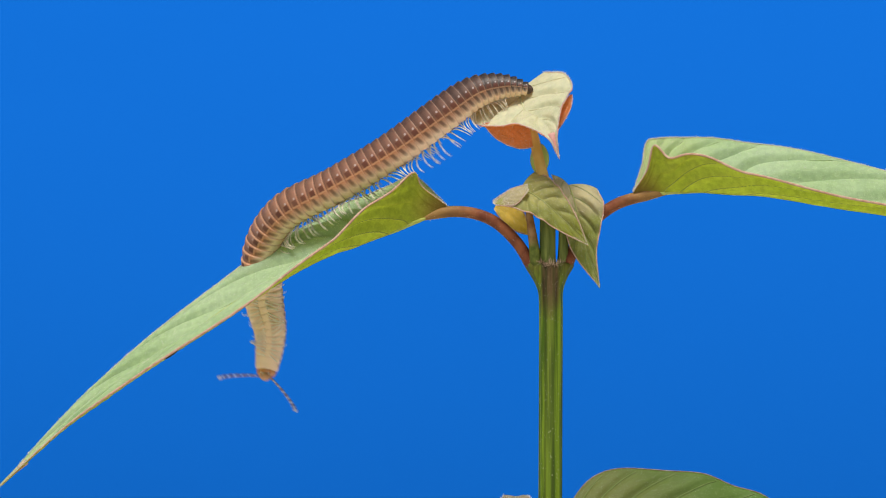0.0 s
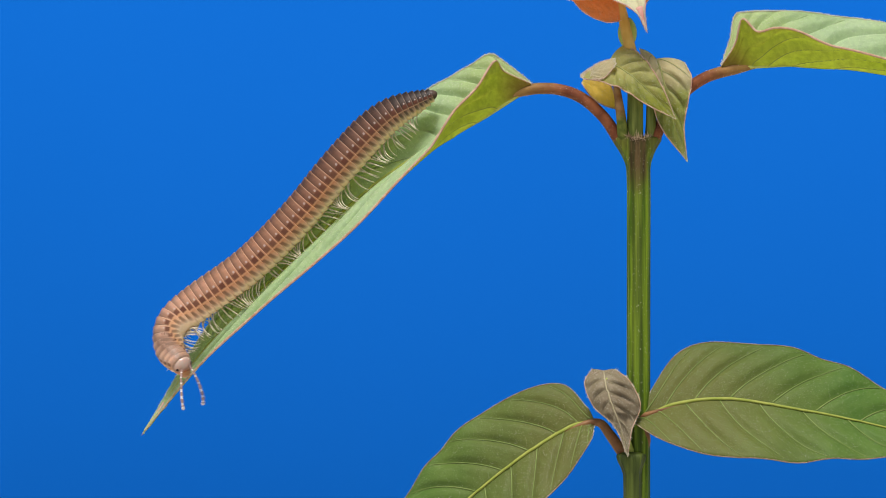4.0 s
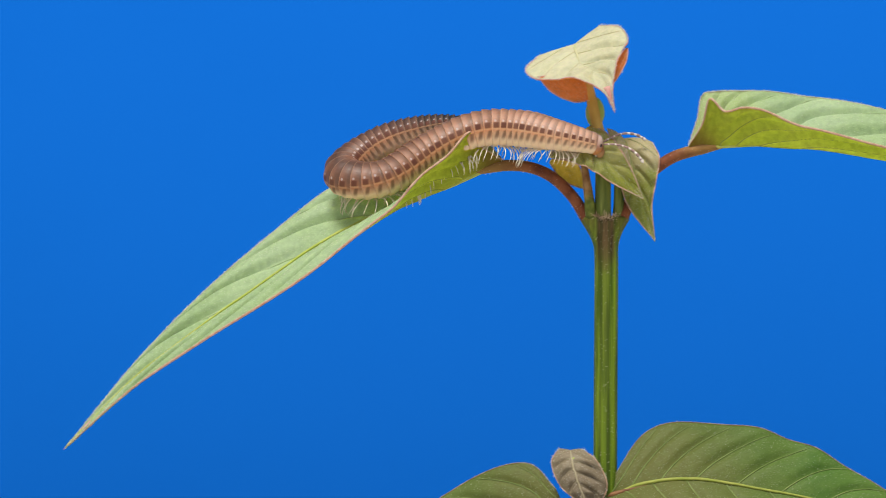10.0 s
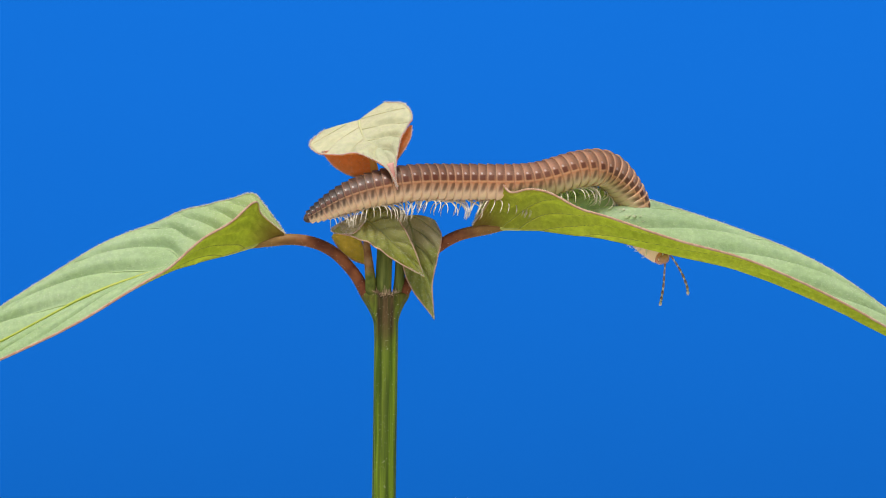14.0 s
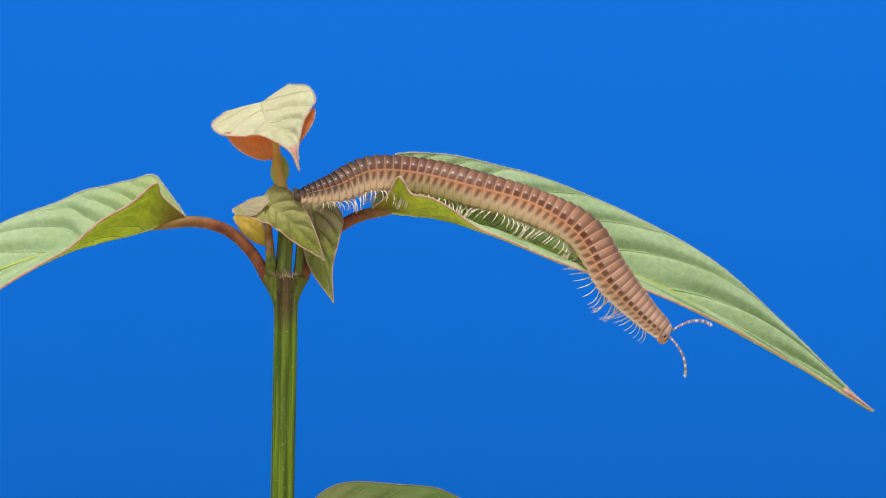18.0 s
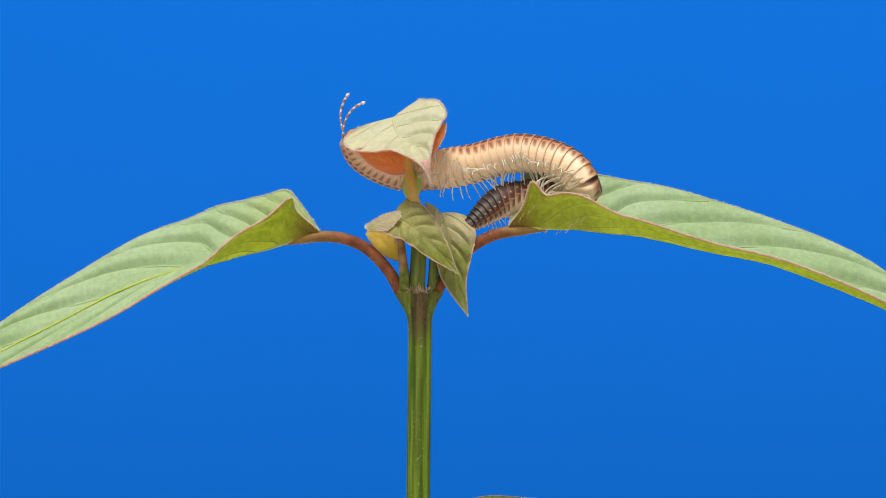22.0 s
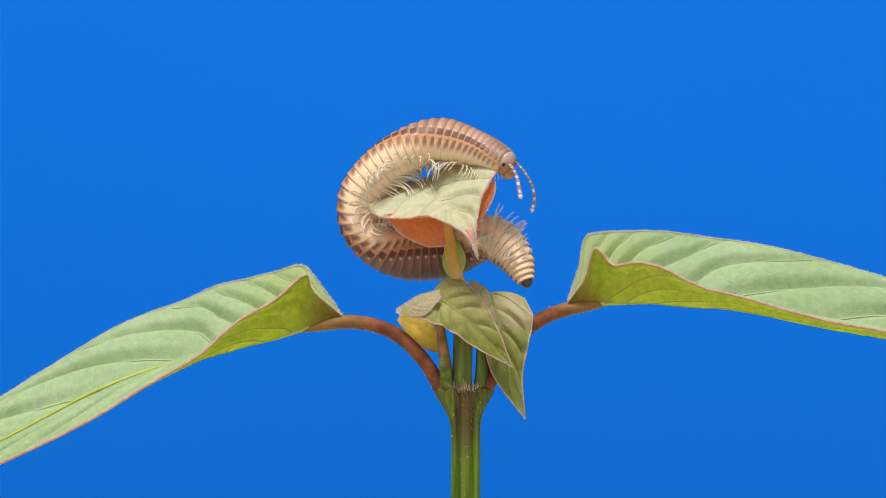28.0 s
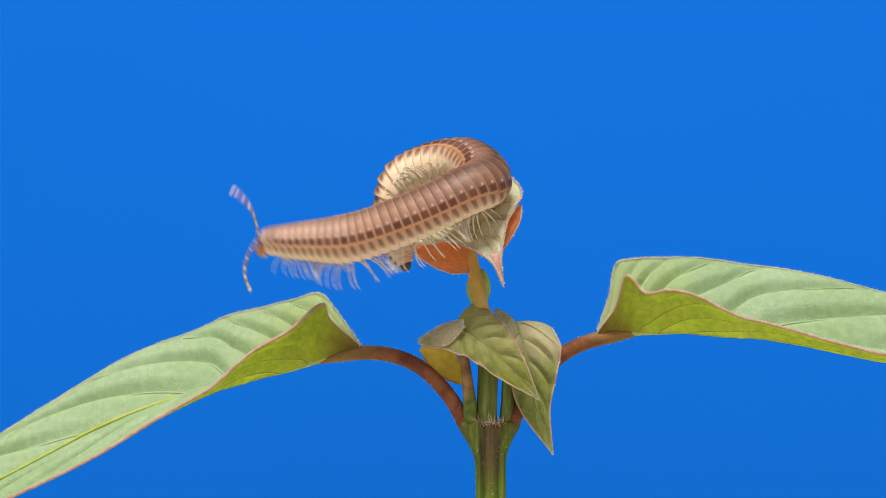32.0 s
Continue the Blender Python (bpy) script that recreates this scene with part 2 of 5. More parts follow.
def ring_material(name, dorsal, flank, belly, ridge_shade):
    """Millipede ring: brown back, a pale dot on each flank with a dark bar below it, a pale line, slanting bars and a
    cream belly. The last argument darkens the midline of the back, shade put into the colour.
    """
    n = Nodes(name)
    sep = n.add("ShaderNodeSeparateXYZ", Vector=n.coords())
    x, y, z = sep.outputs
    ang = n.math("DIVIDE", n.math("ARCTAN2", n.math("ABSOLUTE", x), z), math.pi)
    wob = n.math("MULTIPLY", n.math("SUBTRACT", n.noise(700.0, 2.0), 0.5), 0.035)
    rnd = n.add("ShaderNodeObjectInfo").outputs["Random"]
    ang = n.math("ADD", ang, wob)
    mid = tuple(0.6 * p + 0.4 * q for p, q in zip(flank, belly))
    # the midline is multiplied darker on rear rings: painted shade of a downturned back
    base = n.ramp(ang, ((0.0, tuple(c * 0.45 * ridge_shade for c in dorsal)), (0.07, tuple(c * 0.75 * ridge_shade for c in dorsal)), (0.17, tuple(c * (0.4 + 0.6 * ridge_shade) for c in dorsal)), (0.29, tuple(c * 1.08 for c in dorsal)),
                        (0.4, tuple(0.6 * p + 0.4 * q for p, q in zip(dorsal, flank))), (0.46, flank), (0.535, mid), (0.62, belly), (1.0, belly)))
    along = n.math("MULTIPLY", y, 1000.0)
    # darker front half on the back, warm pale hind edge
    front = n.step(along, -0.55, 0.25)
    back = n.math("SUBTRACT", 1.0, n.step(ang, 0.3, 0.46))
    colour = n.mix(n.math("MULTIPLY", n.math("MULTIPLY", front, back), 0.62), base, tuple(c * 0.45 for c in dorsal))
    rim = n.math("SUBTRACT", 1.0, n.step(along, -0.95, -0.6))
    colour = n.mix(n.math("MULTIPLY", rim, 0.34), colour, tuple(min(0.7, 0.6 * c + 0.16 * q) for c, q in zip(flank, (1.0, 0.8, 0.62))))
    # dark bar below the dot
    bar = n.math("MULTIPLY", n.step(along, -0.8, -0.62), n.math("SUBTRACT", 1.0, n.step(along, 0.05, 0.45)))
    band = n.math("MULTIPLY", n.step(ang, 0.32, 0.35), n.math("SUBTRACT", 1.0, n.step(ang, 0.415, 0.45)))
    colour = n.mix(n.math("MULTIPLY", n.math("MULTIPLY", band, bar), n.math("ADD", 0.74, n.math("MULTIPLY", rnd, 0.22))), colour, (0.09, 0.022, 0.007))
    # thin pale line along the flank
    line = n.math("MULTIPLY", n.step(ang, 0.425, 0.442), n.math("SUBTRACT", 1.0, n.step(ang, 0.45, 0.468)))
    colour = n.mix(n.math("MULTIPLY", line, 0.3), colour, (0.62, 0.4, 0.23))
    # slanting bars fading towards the belly
    lean = n.math("ADD", along, n.math("MULTIPLY", n.math("SUBTRACT", ang, 0.5), 3.2))
    slat = n.math("MULTIPLY", n.step(lean, -0.5, -0.1), n.math("SUBTRACT", 1.0, n.step(lean, 0.15, 0.5)))
    low = n.math("MULTIPLY", n.step(ang, 0.455, 0.48), n.math("SUBTRACT", 1.0, n.step(ang, 0.53, 0.66)))
    colour = n.mix(n.math("MULTIPLY", n.math("MULTIPLY", low, slat), 0.76), colour, tuple(c * 0.28 for c in flank))
    # bluish white pore dot
    da = n.math("MULTIPLY", n.math("SUBTRACT", ang, 0.31), 16.0)
    dy = n.math("MULTIPLY", n.math("ADD", along, 0.38), 1.7)
    r2 = n.math("ADD", n.math("MULTIPLY", da, da), n.math("MULTIPLY", dy, dy))
    dot = n.math("SUBTRACT", 1.0, n.step(r2, 0.04, 0.17))
    colour = n.mix(n.math("MULTIPLY", dot, 0.6), colour, (0.46, 0.41, 0.41))
    # dark seam where the ring slides under the one before
    seam = n.step(along, 0.4, 0.6)
    colour = n.mix(n.math("MULTIPLY", n.math("MULTIPLY", seam, 0.4), n.math("SUBTRACT", 1.0, n.step(ang, 0.42, 0.58))), colour, (0.08, 0.045, 0.03))
    mott = n.noise(2200.0, 3.0)
    colour = n.mix(0.3, colour, n.mix(mott, (0.1, 0.06, 0.04), (0.75, 0.6, 0.45)), "OVERLAY")
    n.set(Base_Color=colour, Roughness=n.math("ADD", 0.42, n.math("MULTIPLY", mott, 0.2)), Specular_IOR_Level=0.36, Subsurface_Weight=0.3, Subsurface_Scale=0.0012, Coat_Weight=0.06, Coat_Roughness=0.35)
    n.bsdf.inputs["Subsurface Radius"].default_value = (1.0, 0.5, 0.25)
    lines = n.add("ShaderNodeTexNoise", Scale=900.0, Detail=2.0)
    squash = n.add("ShaderNodeMapping", Vector=n.coords())
    squash.inputs["Scale"].default_value = (3.0, 0.25, 3.0)
    n.put(lines.inputs["Vector"], squash.outputs[0])
    n.bump(n.math("ADD", n.math("ADD", mott, n.math("MULTIPLY", lines.outputs["Fac"], 0.7)), n.math("MULTIPLY", rim, 0.8)), 0.35, 0.0001)
    return n.mat


def ring_tone(f):
    """Colours of the rings from the paler front to the dark tail."""
    knots = ((0.0, (0.52, 0.33, 0.245), (0.58, 0.34, 0.19)), (0.3, (0.325, 0.172, 0.108), (0.48, 0.22, 0.1)), (0.6, (0.205, 0.1, 0.062), (0.39, 0.165, 0.066)),
             (0.8, (0.14, 0.07, 0.046), (0.28, 0.125, 0.055)), (0.9, (0.06, 0.034, 0.025), (0.15, 0.075, 0.039)), (1.0, (0.03, 0.019, 0.015), (0.08, 0.047, 0.028)))
    for (f0, d0, k0), (f1, d1, k1) in zip(knots, knots[1:]):
        if f <= f1:
            g = (f - f0) / (f1 - f0)
            return tuple(a + (c - a) * g for a, c in zip(d0, d1)), tuple(a + (c - a) * g for a, c in zip(k0, k1))


TONES = 14
# the last factor paints shade onto the backs of the rear rings
RING_SKINS = [ring_material("millipede_ring", *ring_tone(k / (TONES - 1)), (0.8, 0.61, 0.43), 1.0 - 0.5 * max(0.0, min(1.0, 2.6 * k / (TONES - 1) - 1.0))) for k in range(TONES)]


def head_material():
    n = Nodes("millipede_head")
    sep = n.add("ShaderNodeSeparateXYZ", Vector=n.coords())
    f = n.noise(900.0, 4.0)
    h = n.math("ADD", n.math("MULTIPLY", sep.outputs[2], 1000.0), n.math("MULTIPLY", n.math("SUBTRACT", f, 0.5), 0.8))
    n.set(Base_Color=n.ramp(n.step(h, -1.6, 1.2), ((0.0, (0.5, 0.21, 0.07)), (0.45, (0.33, 0.12, 0.05)), (0.7, (0.3, 0.155, 0.1)), (1.0, (0.46, 0.32, 0.26)))), Roughness=0.2, Specular_IOR_Level=0.6, Subsurface_Weight=0.2, Subsurface_Scale=0.001)
    n.bump(f, 0.3, 0.0001)
    return n.mat


HEADM = head_material()
LEGM = simple_material("millipede_leg", (0.72, 0.64, 0.49), (0.84, 0.78, 0.65), 800.0, 0.4, bump=0.0, share=0.3)
EYEM = simple_material("millipede_eye", (0.012, 0.01, 0.01), (0.04, 0.03, 0.03), 3000.0, 0.2, 0.6, 0.00005)
BAND = simple_material("antenna_band", (0.2, 0.12, 0.1), (0.32, 0.22, 0.19), 900.0, 0.4)
PALE = simple_material("antenna_pale", (0.58, 0.5, 0.45), (0.74, 0.68, 0.63), 900.0, 0.4)
TELSON = simple_material("telson", (0.05, 0.03, 0.025), (0.12, 0.08, 0.06), 700.0, 0.35)
BLUE = simple_material("blue_paper", (0.0034, 0.091, 0.398), (0.004, 0.097, 0.421), 3.0, 1.0, 0.0)
BLUE.node_tree.nodes["Principled BSDF"].inputs["Specular IOR Level"].default_value = 0.0
# pale so that the unseen board throws light up onto the undersides
BOUNCE_BOARD = simple_material("bounce_board", (0.56, 0.53, 0.47), (0.64, 0.61, 0.55), 30.0, 0.6, stretch=(1, 12, 1))


# ---- mesh helpers ----
def mesh_of(name, verts, faces, mats, index=None, smooth=True):
    me = bpy.data.meshes.new(name)
    me.from_pydata([tuple(v) for v in verts], [], faces)
    for m in mats:
        me.materials.append(m)
    if index is not None:
        me.polygons.foreach_set("material_index", index)
    me.polygons.foreach_set("use_smooth", [smooth] * len(me.polygons))
    me.update()
    return me


def part(name, me, parent, label=""):
    ob = new(name, me)
    ob.parent = parent
    if label:
        tagged(ob, label)
    return ob


def spline(points, count, closed=False):
    """Catmull-Rom through the points, evenly in parameter."""
    p = [Vector(q) for q in points]
    p = [2 * p[0] - p[1]] + p + [2 * p[-1] - p[-2]]
    out = []
    n = len(p) - 3
    for k in range(count):
        f = k / (count - 1) * n
        i = min(int(f), n - 1)
        f -= i
        a, b, c, d = p[i:i + 4]
        out.append(0.5 * (2 * b + (c - a) * f + (2 * a - 5 * b + 4 * c - d) * f * f + (3 * b - a - 3 * c + d) * f ** 3))
    return out


def tube(points, radii, sides=12, ribs=0, rib=0.0, caps=True):
    """Verts and faces of a tube along points; radii one for each point."""
    verts, faces = [], []
    up = Vector((0.3, 1.0, 0.2))
    n = len(points)
    for k, p in enumerate(points):
        t = (points[min(k + 1, n - 1)] - points[max(k - 1, 0)]).normalized()
        x = up.cross(t)
        x = x.normalized() if x.length > 1e-6 else Vector((1, 0, 0))
        y = t.cross(x)
        for j in range(sides):
            a = 2 * math.pi * j / sides
            r = radii[k] * (1 + rib * math.cos(ribs * a))
            verts.append(p + r * (math.cos(a) * x + math.sin(a) * y))
    for k in range(n - 1):
        for j in range(sides):
            a, b = k * sides + j, k * sides + (j + 1) % sides
            faces.append((a, b, b + sides, a + sides))
    if caps:
        faces.append(tuple(range(sides - 1, -1, -1)))
        faces.append(tuple(range((n - 1) * sides, n * sides)))
    return verts, faces


def merge(pieces):
    verts, faces = [], []
    for v, f in pieces:
        o = len(verts)
        verts.extend(v)
        faces.extend(tuple(i + o for i in q) for q in f)
    return verts, faces


def at(u, w, d=0.0):
    """A place on the plant: tenths of a millimetre right of, above and behind the upper node."""
    return Vector((u, d, w)) * PX


def hairs_along(points, length, count, rng, lean=None, thick=0.35):
    pieces = []
    n = len(points)
    for _ in range(count):
        f = rng.random() * (n - 1)
        i = int(f)
        p = points[i].lerp(points[min(i + 1, n - 1)], f - i)
        way = Vector((rng.gauss(0, 1), rng.gauss(0, 1), rng.gauss(0, 1)))
        if lean is not None:
            way = way * 0.5 + lean[i]
        way.normalize()
        side = way.cross(Vector((0.2, 1, 0.1))).normalized() * thick * PX
        other = way.cross(side).normalized() * thick * PX
        tip = p + way * length * PX * rng.uniform(0.5, 1.2)
        pieces.append(([p + side, p - side * 0.5 + other, p - side * 0.5 - other, tip], [(0, 1, 3), (1, 2, 3), (2, 0, 3)]))
    return merge(pieces)


# ---- leaves ----
def blade(name, joint, mid, front, back, upper, under, parent, label="", veins=9, rows=90, cols=14, thick=2.0, rim=MARGIN, rim_size=1.5, back_rim=None,
          rib=VEIN, rib_size=3.4, hair=260, wave=1.6, bulge=8.0, quilt=7.5, side=SIDE, slant=2.4, hair_len=7.0, seed=1, flip=False, below=None, rib_reach=0.0):
    """A leaf as a two-skinned sheet: the midrib's line, and the offsets of its two margins, in tenths of a millimetre round the node."""
    rng = random.Random(seed)
    m = spline([at(*p) - joint for p in mid], rows)
    sides = []
    for offs in (front, back):
        sides.append(spline([Vector((o[0], o[2], o[1])) * PX for o in offs], rows))
    grid = []
    for k in range(rows):
        s = k / (rows - 1)
        line = []
        t = (m[min(k + 1, rows - 1)] - m[max(k - 1, 0)]).normalized()
        # the margin waves a little
        f, b = sides[0][k], sides[1][k]
        normal = t.cross(b - f)
        normal = normal.normalized() if normal.length > 1e-9 else Vector((0, 0, 1))
        if normal.z < 0:
            normal = -normal
        for j in range(-cols, cols + 1):
            h = abs(j) / cols
            off = (f if j < 0 else b)
            p = m[k] + off * h
            width = off.length
            # gentle arching of each half, side veins sunk in, the skin quilted between them
            arch = bulge * PX * 4 * h * (1 - h) * min(1.0, width / (60 * PX)) * 0.5
            phase = s * veins - slant * (0.6 * h + 0.4 * h * h) * (1.25 - 0.5 * s) + (0.27 if j < 0 else 0.0)
            q = abs((phase % 1.0) - 0.5) * 2.0  # one in the groove, nought midway
            dent = -quilt * PX * math.exp(-((1 - q) / 0.3) ** 2) * max(0.0, math.sin(math.pi * h)) ** 0.8
            puff = quilt * 0.55 * PX * math.sin(math.pi * h) * math.sin(0.5 * math.pi * min(1.0, (1 - q) * 1.6))
            ripple = wave * PX * h * h * math.sin(s * 31 + (2.0 if j < 0 else 0.3) + math.sin(s * 11)) * math.sin(math.pi * s)
            fade = min(1.0, width / (50 * PX)) * min(1.0, (s * 3.6) ** 1.5)
            line.append(p + normal * (arch + (dent + puff + ripple) * fade))
        grid.append(line)
    w = 2 * cols + 1
    top, bottom, normals = [], [], []
    for k in range(rows):
        for j in range(w):
            a = grid[min(k + 1, rows - 1)][j] - grid[max(k - 1, 0)][j]
            c = grid[k][min(j + 1, w - 1)] - grid[k][max(j - 1, 0)]
            nn = a.cross(c)
            nn = nn.normalized() if nn.length > 1e-12 else Vector((0, 0, 1))
            if flip:
                nn = -nn
            normals.append(nn)
    # keep every normal on the upper side
    ref = sum(normals, Vector())
    if ref.z < 0:
        normals = [-x for x in normals]
    for k in range(rows):
        for j in range(w):
            p, nn = grid[k][j], normals[k * w + j]
            top.append(p)
            bottom.append(p - nn * thick * PX)
    verts = top + bottom
    o = rows * w
    faces, index = [], []
    for k in range(rows - 1):
        for j in range(w - 1):
            a = k * w + j
            quad = (a, a + 1, a + w + 1, a + w)
            faces += [quad, tuple(i + o for i in reversed(quad))]
            index += [0, 1]
    ring = [j for j in range(w)] + [k * w + w - 1 for k in range(1, rows)] + [(rows - 1) * w + j for j in range(w - 2, -1, -1)] + [k * w for k in range(rows - 2, 0, -1)]
    for a, b in zip(ring, ring[1:] + ring[:1]):
        faces.append((b, a, a + o, b + o))
        index.append(1)
    ob = part(name, mesh_of(name, verts, faces, (upper, under), index), parent, label)
    ob.location = joint
    # margin, midrib, hairs
    edge_f = [g[0] for g in grid]
    edge_b = [g[-1] for g in grid]
    if rim:
        for e, skin in ((edge_f, rim), (edge_b, back_rim or rim)):
            size = rim_size * 0.45 if skin == PALE_EDGE else rim_size
            r = [size * PX * min(1.0, 0.25 + 6 * min(k, rows - 1 - k) / rows) for k in range(rows)]
            part("margin", mesh_of("margin", *tube(e, r, 6), (skin,)), ob, "thin pale downy leaf edge" if skin == PALE_EDGE else "thin reddish leaf edge")
    if rib:
        r = [rib_size * PX * (1.15 - 0.85 * k / (rows - 1) + 0.3 * math.exp(-16.0 * k / rows)) * min(1.0, 0.15 + 6.0 * k / rows) for k in range(rows)]
        if rib_reach:
            # the midrib sinks into the skin beyond this share of the leaf
            r = [q * max(0.12, 1.0 - (k / (rows - 1) / rib_reach) ** 2) for k, q in enumerate(r)]
        line = [g[cols] + normals[k * w + cols] * min(2.0 * PX, r[k]) for k, g in enumerate(grid)]
        part("midrib", mesh_of("midrib", *tube(line, r, 7), (rib,)), ob, "raised yellow midrib")
    if side:
        for sgn in (-1, 1):
            for v in range(veins):
                line, lower = [], []
                for i in range(60):
                    h = 0.03 + 0.92 * i / 59
                    # the groove lies where the phase is whole
                    sv = v / veins + 0.03
                    for _ in range(8):
                        sv = (v + 0.0 - (0.27 if sgn < 0 else 0.0) + slant * (0.6 * h + 0.4 * h * h) * (1.25 - 0.5 * sv)) / veins
                    if sv < 0.02:
                        continue
                    if sv > 0.97:
                        break
                    g = sv * (rows - 1)
                    k, jj = int(g), cols + sgn * h * cols
                    a, b = int(jj), min(int(jj) + 1, w - 1)
                    p0 = grid[k][a].lerp(grid[k][b], jj - a)
                    p1 = grid[min(k + 1, rows - 1)][a].lerp(grid[min(k + 1, rows - 1)][b], jj - a)
                    line.append(p0.lerp(p1, g - k) + normals[k * w + a] * 0.55 * PX)
                    lower.append(p0.lerp(p1, g - k) - normals[k * w + a] * (thick - 0.4) * PX)
                if len(line) > 4:
                    n = len(line)
                    part("side_vein", mesh_of("side_vein", *tube(line, [(1.25 - 0.75 * i / (n - 1)) * rib_size / 3.4 * PX for i in range(n)], 6), (side,)), ob)
                    if below and 2 <= v < veins * 0.6:
                        part("under_vein", mesh_of("under_vein", *tube(lower, [(1.15 - 0.5 * i / (n - 1)) * PX for i in range(n)], 6), (below,)), ob, "dull green vein under the leaf")
    if hair:
        both = edge_f + edge_b[::-1]
        lean = [normals[k * w] * 0.6 for k in range(rows)] + [normals[k * w + w - 1] * 0.6 for k in range(rows)][::-1]
        v1, f1 = hairs_along(both, hair_len, hair, rng, lean, 0.5)
        pieces = [(v1, f1)]
        for _ in range(hair * 2):
            i = rng.randrange(len(top))
            nn = normals[i]
            k, j = divmod(i, w)
            k, j = min(k, rows - 2), min(j, w - 2)
            fk, fj = rng.random(), rng.random()
            root = grid[k][j].lerp(grid[k][j + 1], fj).lerp(grid[k + 1][j].lerp(grid[k + 1][j + 1], fj), fk)
            side = nn.cross(Vector((0.3, 0.9, 0.1))).normalized() * 0.3 * PX
            other = nn.cross(side).normalized() * 0.3 * PX
            tip = root + (nn + Vector((rng.gauss(0, 0.3), rng.gauss(0, 0.3), rng.gauss(0, 0.3)))).normalized() * hair_len * 0.5 * PX
            pieces.append(([root + side, root - side * 0.5 + other, root - side * 0.5 - other, tip], [(0, 1, 3), (1, 2, 3), (2, 0, 3)]))
        tagged(part("hairs", mesh_of("hairs", *merge(pieces), (HAIR,), smooth=False), ob, "fine pale leaf hairs"), kind="stuff")
    return ob


def stalk(name, joint, points, r0, r1, mat, parent, label="", count=24, sides=14, flare=0.0):
    line = spline([at(*p) - joint for p in points], count)
    radii = [(r0 + (r1 - r0) * (k / (count - 1)) ** 1.6 + flare * math.exp(-((k - 4.0) / 3.0) ** 2)) * PX for k in range(count)]
    if flare:
        # it grows out of the stem and runs out into the midrib
        radii = [r * min(1.0, 0.45 + 0.16 * k, 0.3 + 0.12 * (count - 1 - k)) for k, r in enumerate(radii)]
    fuzz = flare
    ob = part(name, mesh_of(name, *tube(line, radii, sides * 2 if mat == AXIL else sides, 9 if mat == AXIL else 0, 0.075 if mat == AXIL else 0.0), (mat,)), parent, label)
    if fuzz:
        frng = random.Random(77)
        pieces = []
        for _ in range(260):
            k = frng.randrange(3, count - 4)
            t = (line[k + 1] - line[k - 1]).normalized()
            way = t.cross(Vector((frng.gauss(0, 1), frng.gauss(0, 1), frng.gauss(0, 1)))).normalized()
            p = line[k].lerp(line[k + 1], frng.random()) + way * radii[k] * 0.95
            s = t * 0.18 * PX
            pieces.append(([p + s, p - s, p + way.cross(t) * 0.4 * PX, p + (way + t * frng.gauss(0, 0.3)) * frng.uniform(1.5, 3.2) * PX], [(0, 1, 3), (1, 2, 3), (2, 0, 3)]))
        tagged(part("hairs", mesh_of("hairs", *merge(pieces), (HAIR,), smooth=False), ob, "short pale hairs on the stalk"), kind="stuff")
    return ob


plant = tagged(new("plant"), "young green plant with reddish leaf stalks and paired leaves", "plant")
plant.location = NODE

# main stem with ribs, flaring into the upper node
LJ, RJ = at(-25, 0), at(42, 8, 4)
LB, RB = at(-165, 106, 0), at(165, 116, 0)


def loft(sections, sides=48, ribs=0, rib=0.0):
    """Verts and faces of an upright body from ellipses: x, height, depth, half width, half depth."""
    verts, faces = [], []
    for x, h, d, a, b in sections:
        for j in range(sides):
            q = 2 * math.pi * j / sides
            k = 1 + rib * math.cos(ribs * q)
            verts.append(at(x + a * k * math.cos(q), h, d + b * k * math.sin(q)))
    n = len(sections)
    for i in range(n - 1):
        for j in range(sides):
            a, b = i * sides + j, i * sides + (j + 1) % sides
            faces.append((a, b, b + sides, a + sides))
    faces.append(tuple(range(sides - 1, -1, -1)))
    faces.append(tuple(range((n - 1) * sides, n * sides)))
    return verts, faces


def eased(rows, count):
    """Rows of numbers, evened out to count rows by a smooth curve."""
    a = spline([Vector(r[:3]) for r in rows], count)
    b = spline([Vector((*r[3:], 0.0)) for r in rows], count)
    return [(*p, q[0], q[1]) for p, q in zip(a, b)]


def main_stem():
    sections = eased([(11.5, -1600, 4, 22, 21), (11.5, -1100, 4, 20, 20), (11.5, -700, 4, 20.3, 20), (11.5, -400, 4, 20.3, 20), (11.5, -200, 4, 20.3, 20), (11.5, -90, 4, 20.3, 20), (11, -58, 4, 20.5, 20), (10.5, -42, 4, 21.4, 20.5), (9.5, -28, 4, 25.5, 22), (8.5, -14, 4, 32, 23), (8, -3, 4, 38.5, 23), (8, 4, 4, 42, 22), (8, 9, 4, 40, 20), (8, 11, 4, 26, 15)], 140)
    v, f = loft(sections, 56, 10, 0.035)
    return part("stem", mesh_of("stem", v, f, (STEM,)), plant, "ribbed green stem browning towards its swollen node")


stem = main_stem()
rng = random.Random(5)
collar = []
for k in range(420):
    a = rng.uniform(0, 2 * math.pi)
    p = at(8, rng.uniform(1, 12), 4) + Vector((math.cos(a) * rng.uniform(22, 30), math.sin(a) * rng.uniform(20, 25), 0)) * PX
    tip = p + Vector((math.cos(a) * rng.uniform(-6, 9) + rng.gauss(0, 4), math.sin(a) * 6, rng.uniform(-5, 13))) * PX
    s = Vector((0.7, 0, 0.3)) * PX
    collar.append(([p + s, p - s, p + Vector((0, 0.9, 0)) * PX, tip], [(0, 1, 3), (1, 2, 3), (2, 0, 3)]))
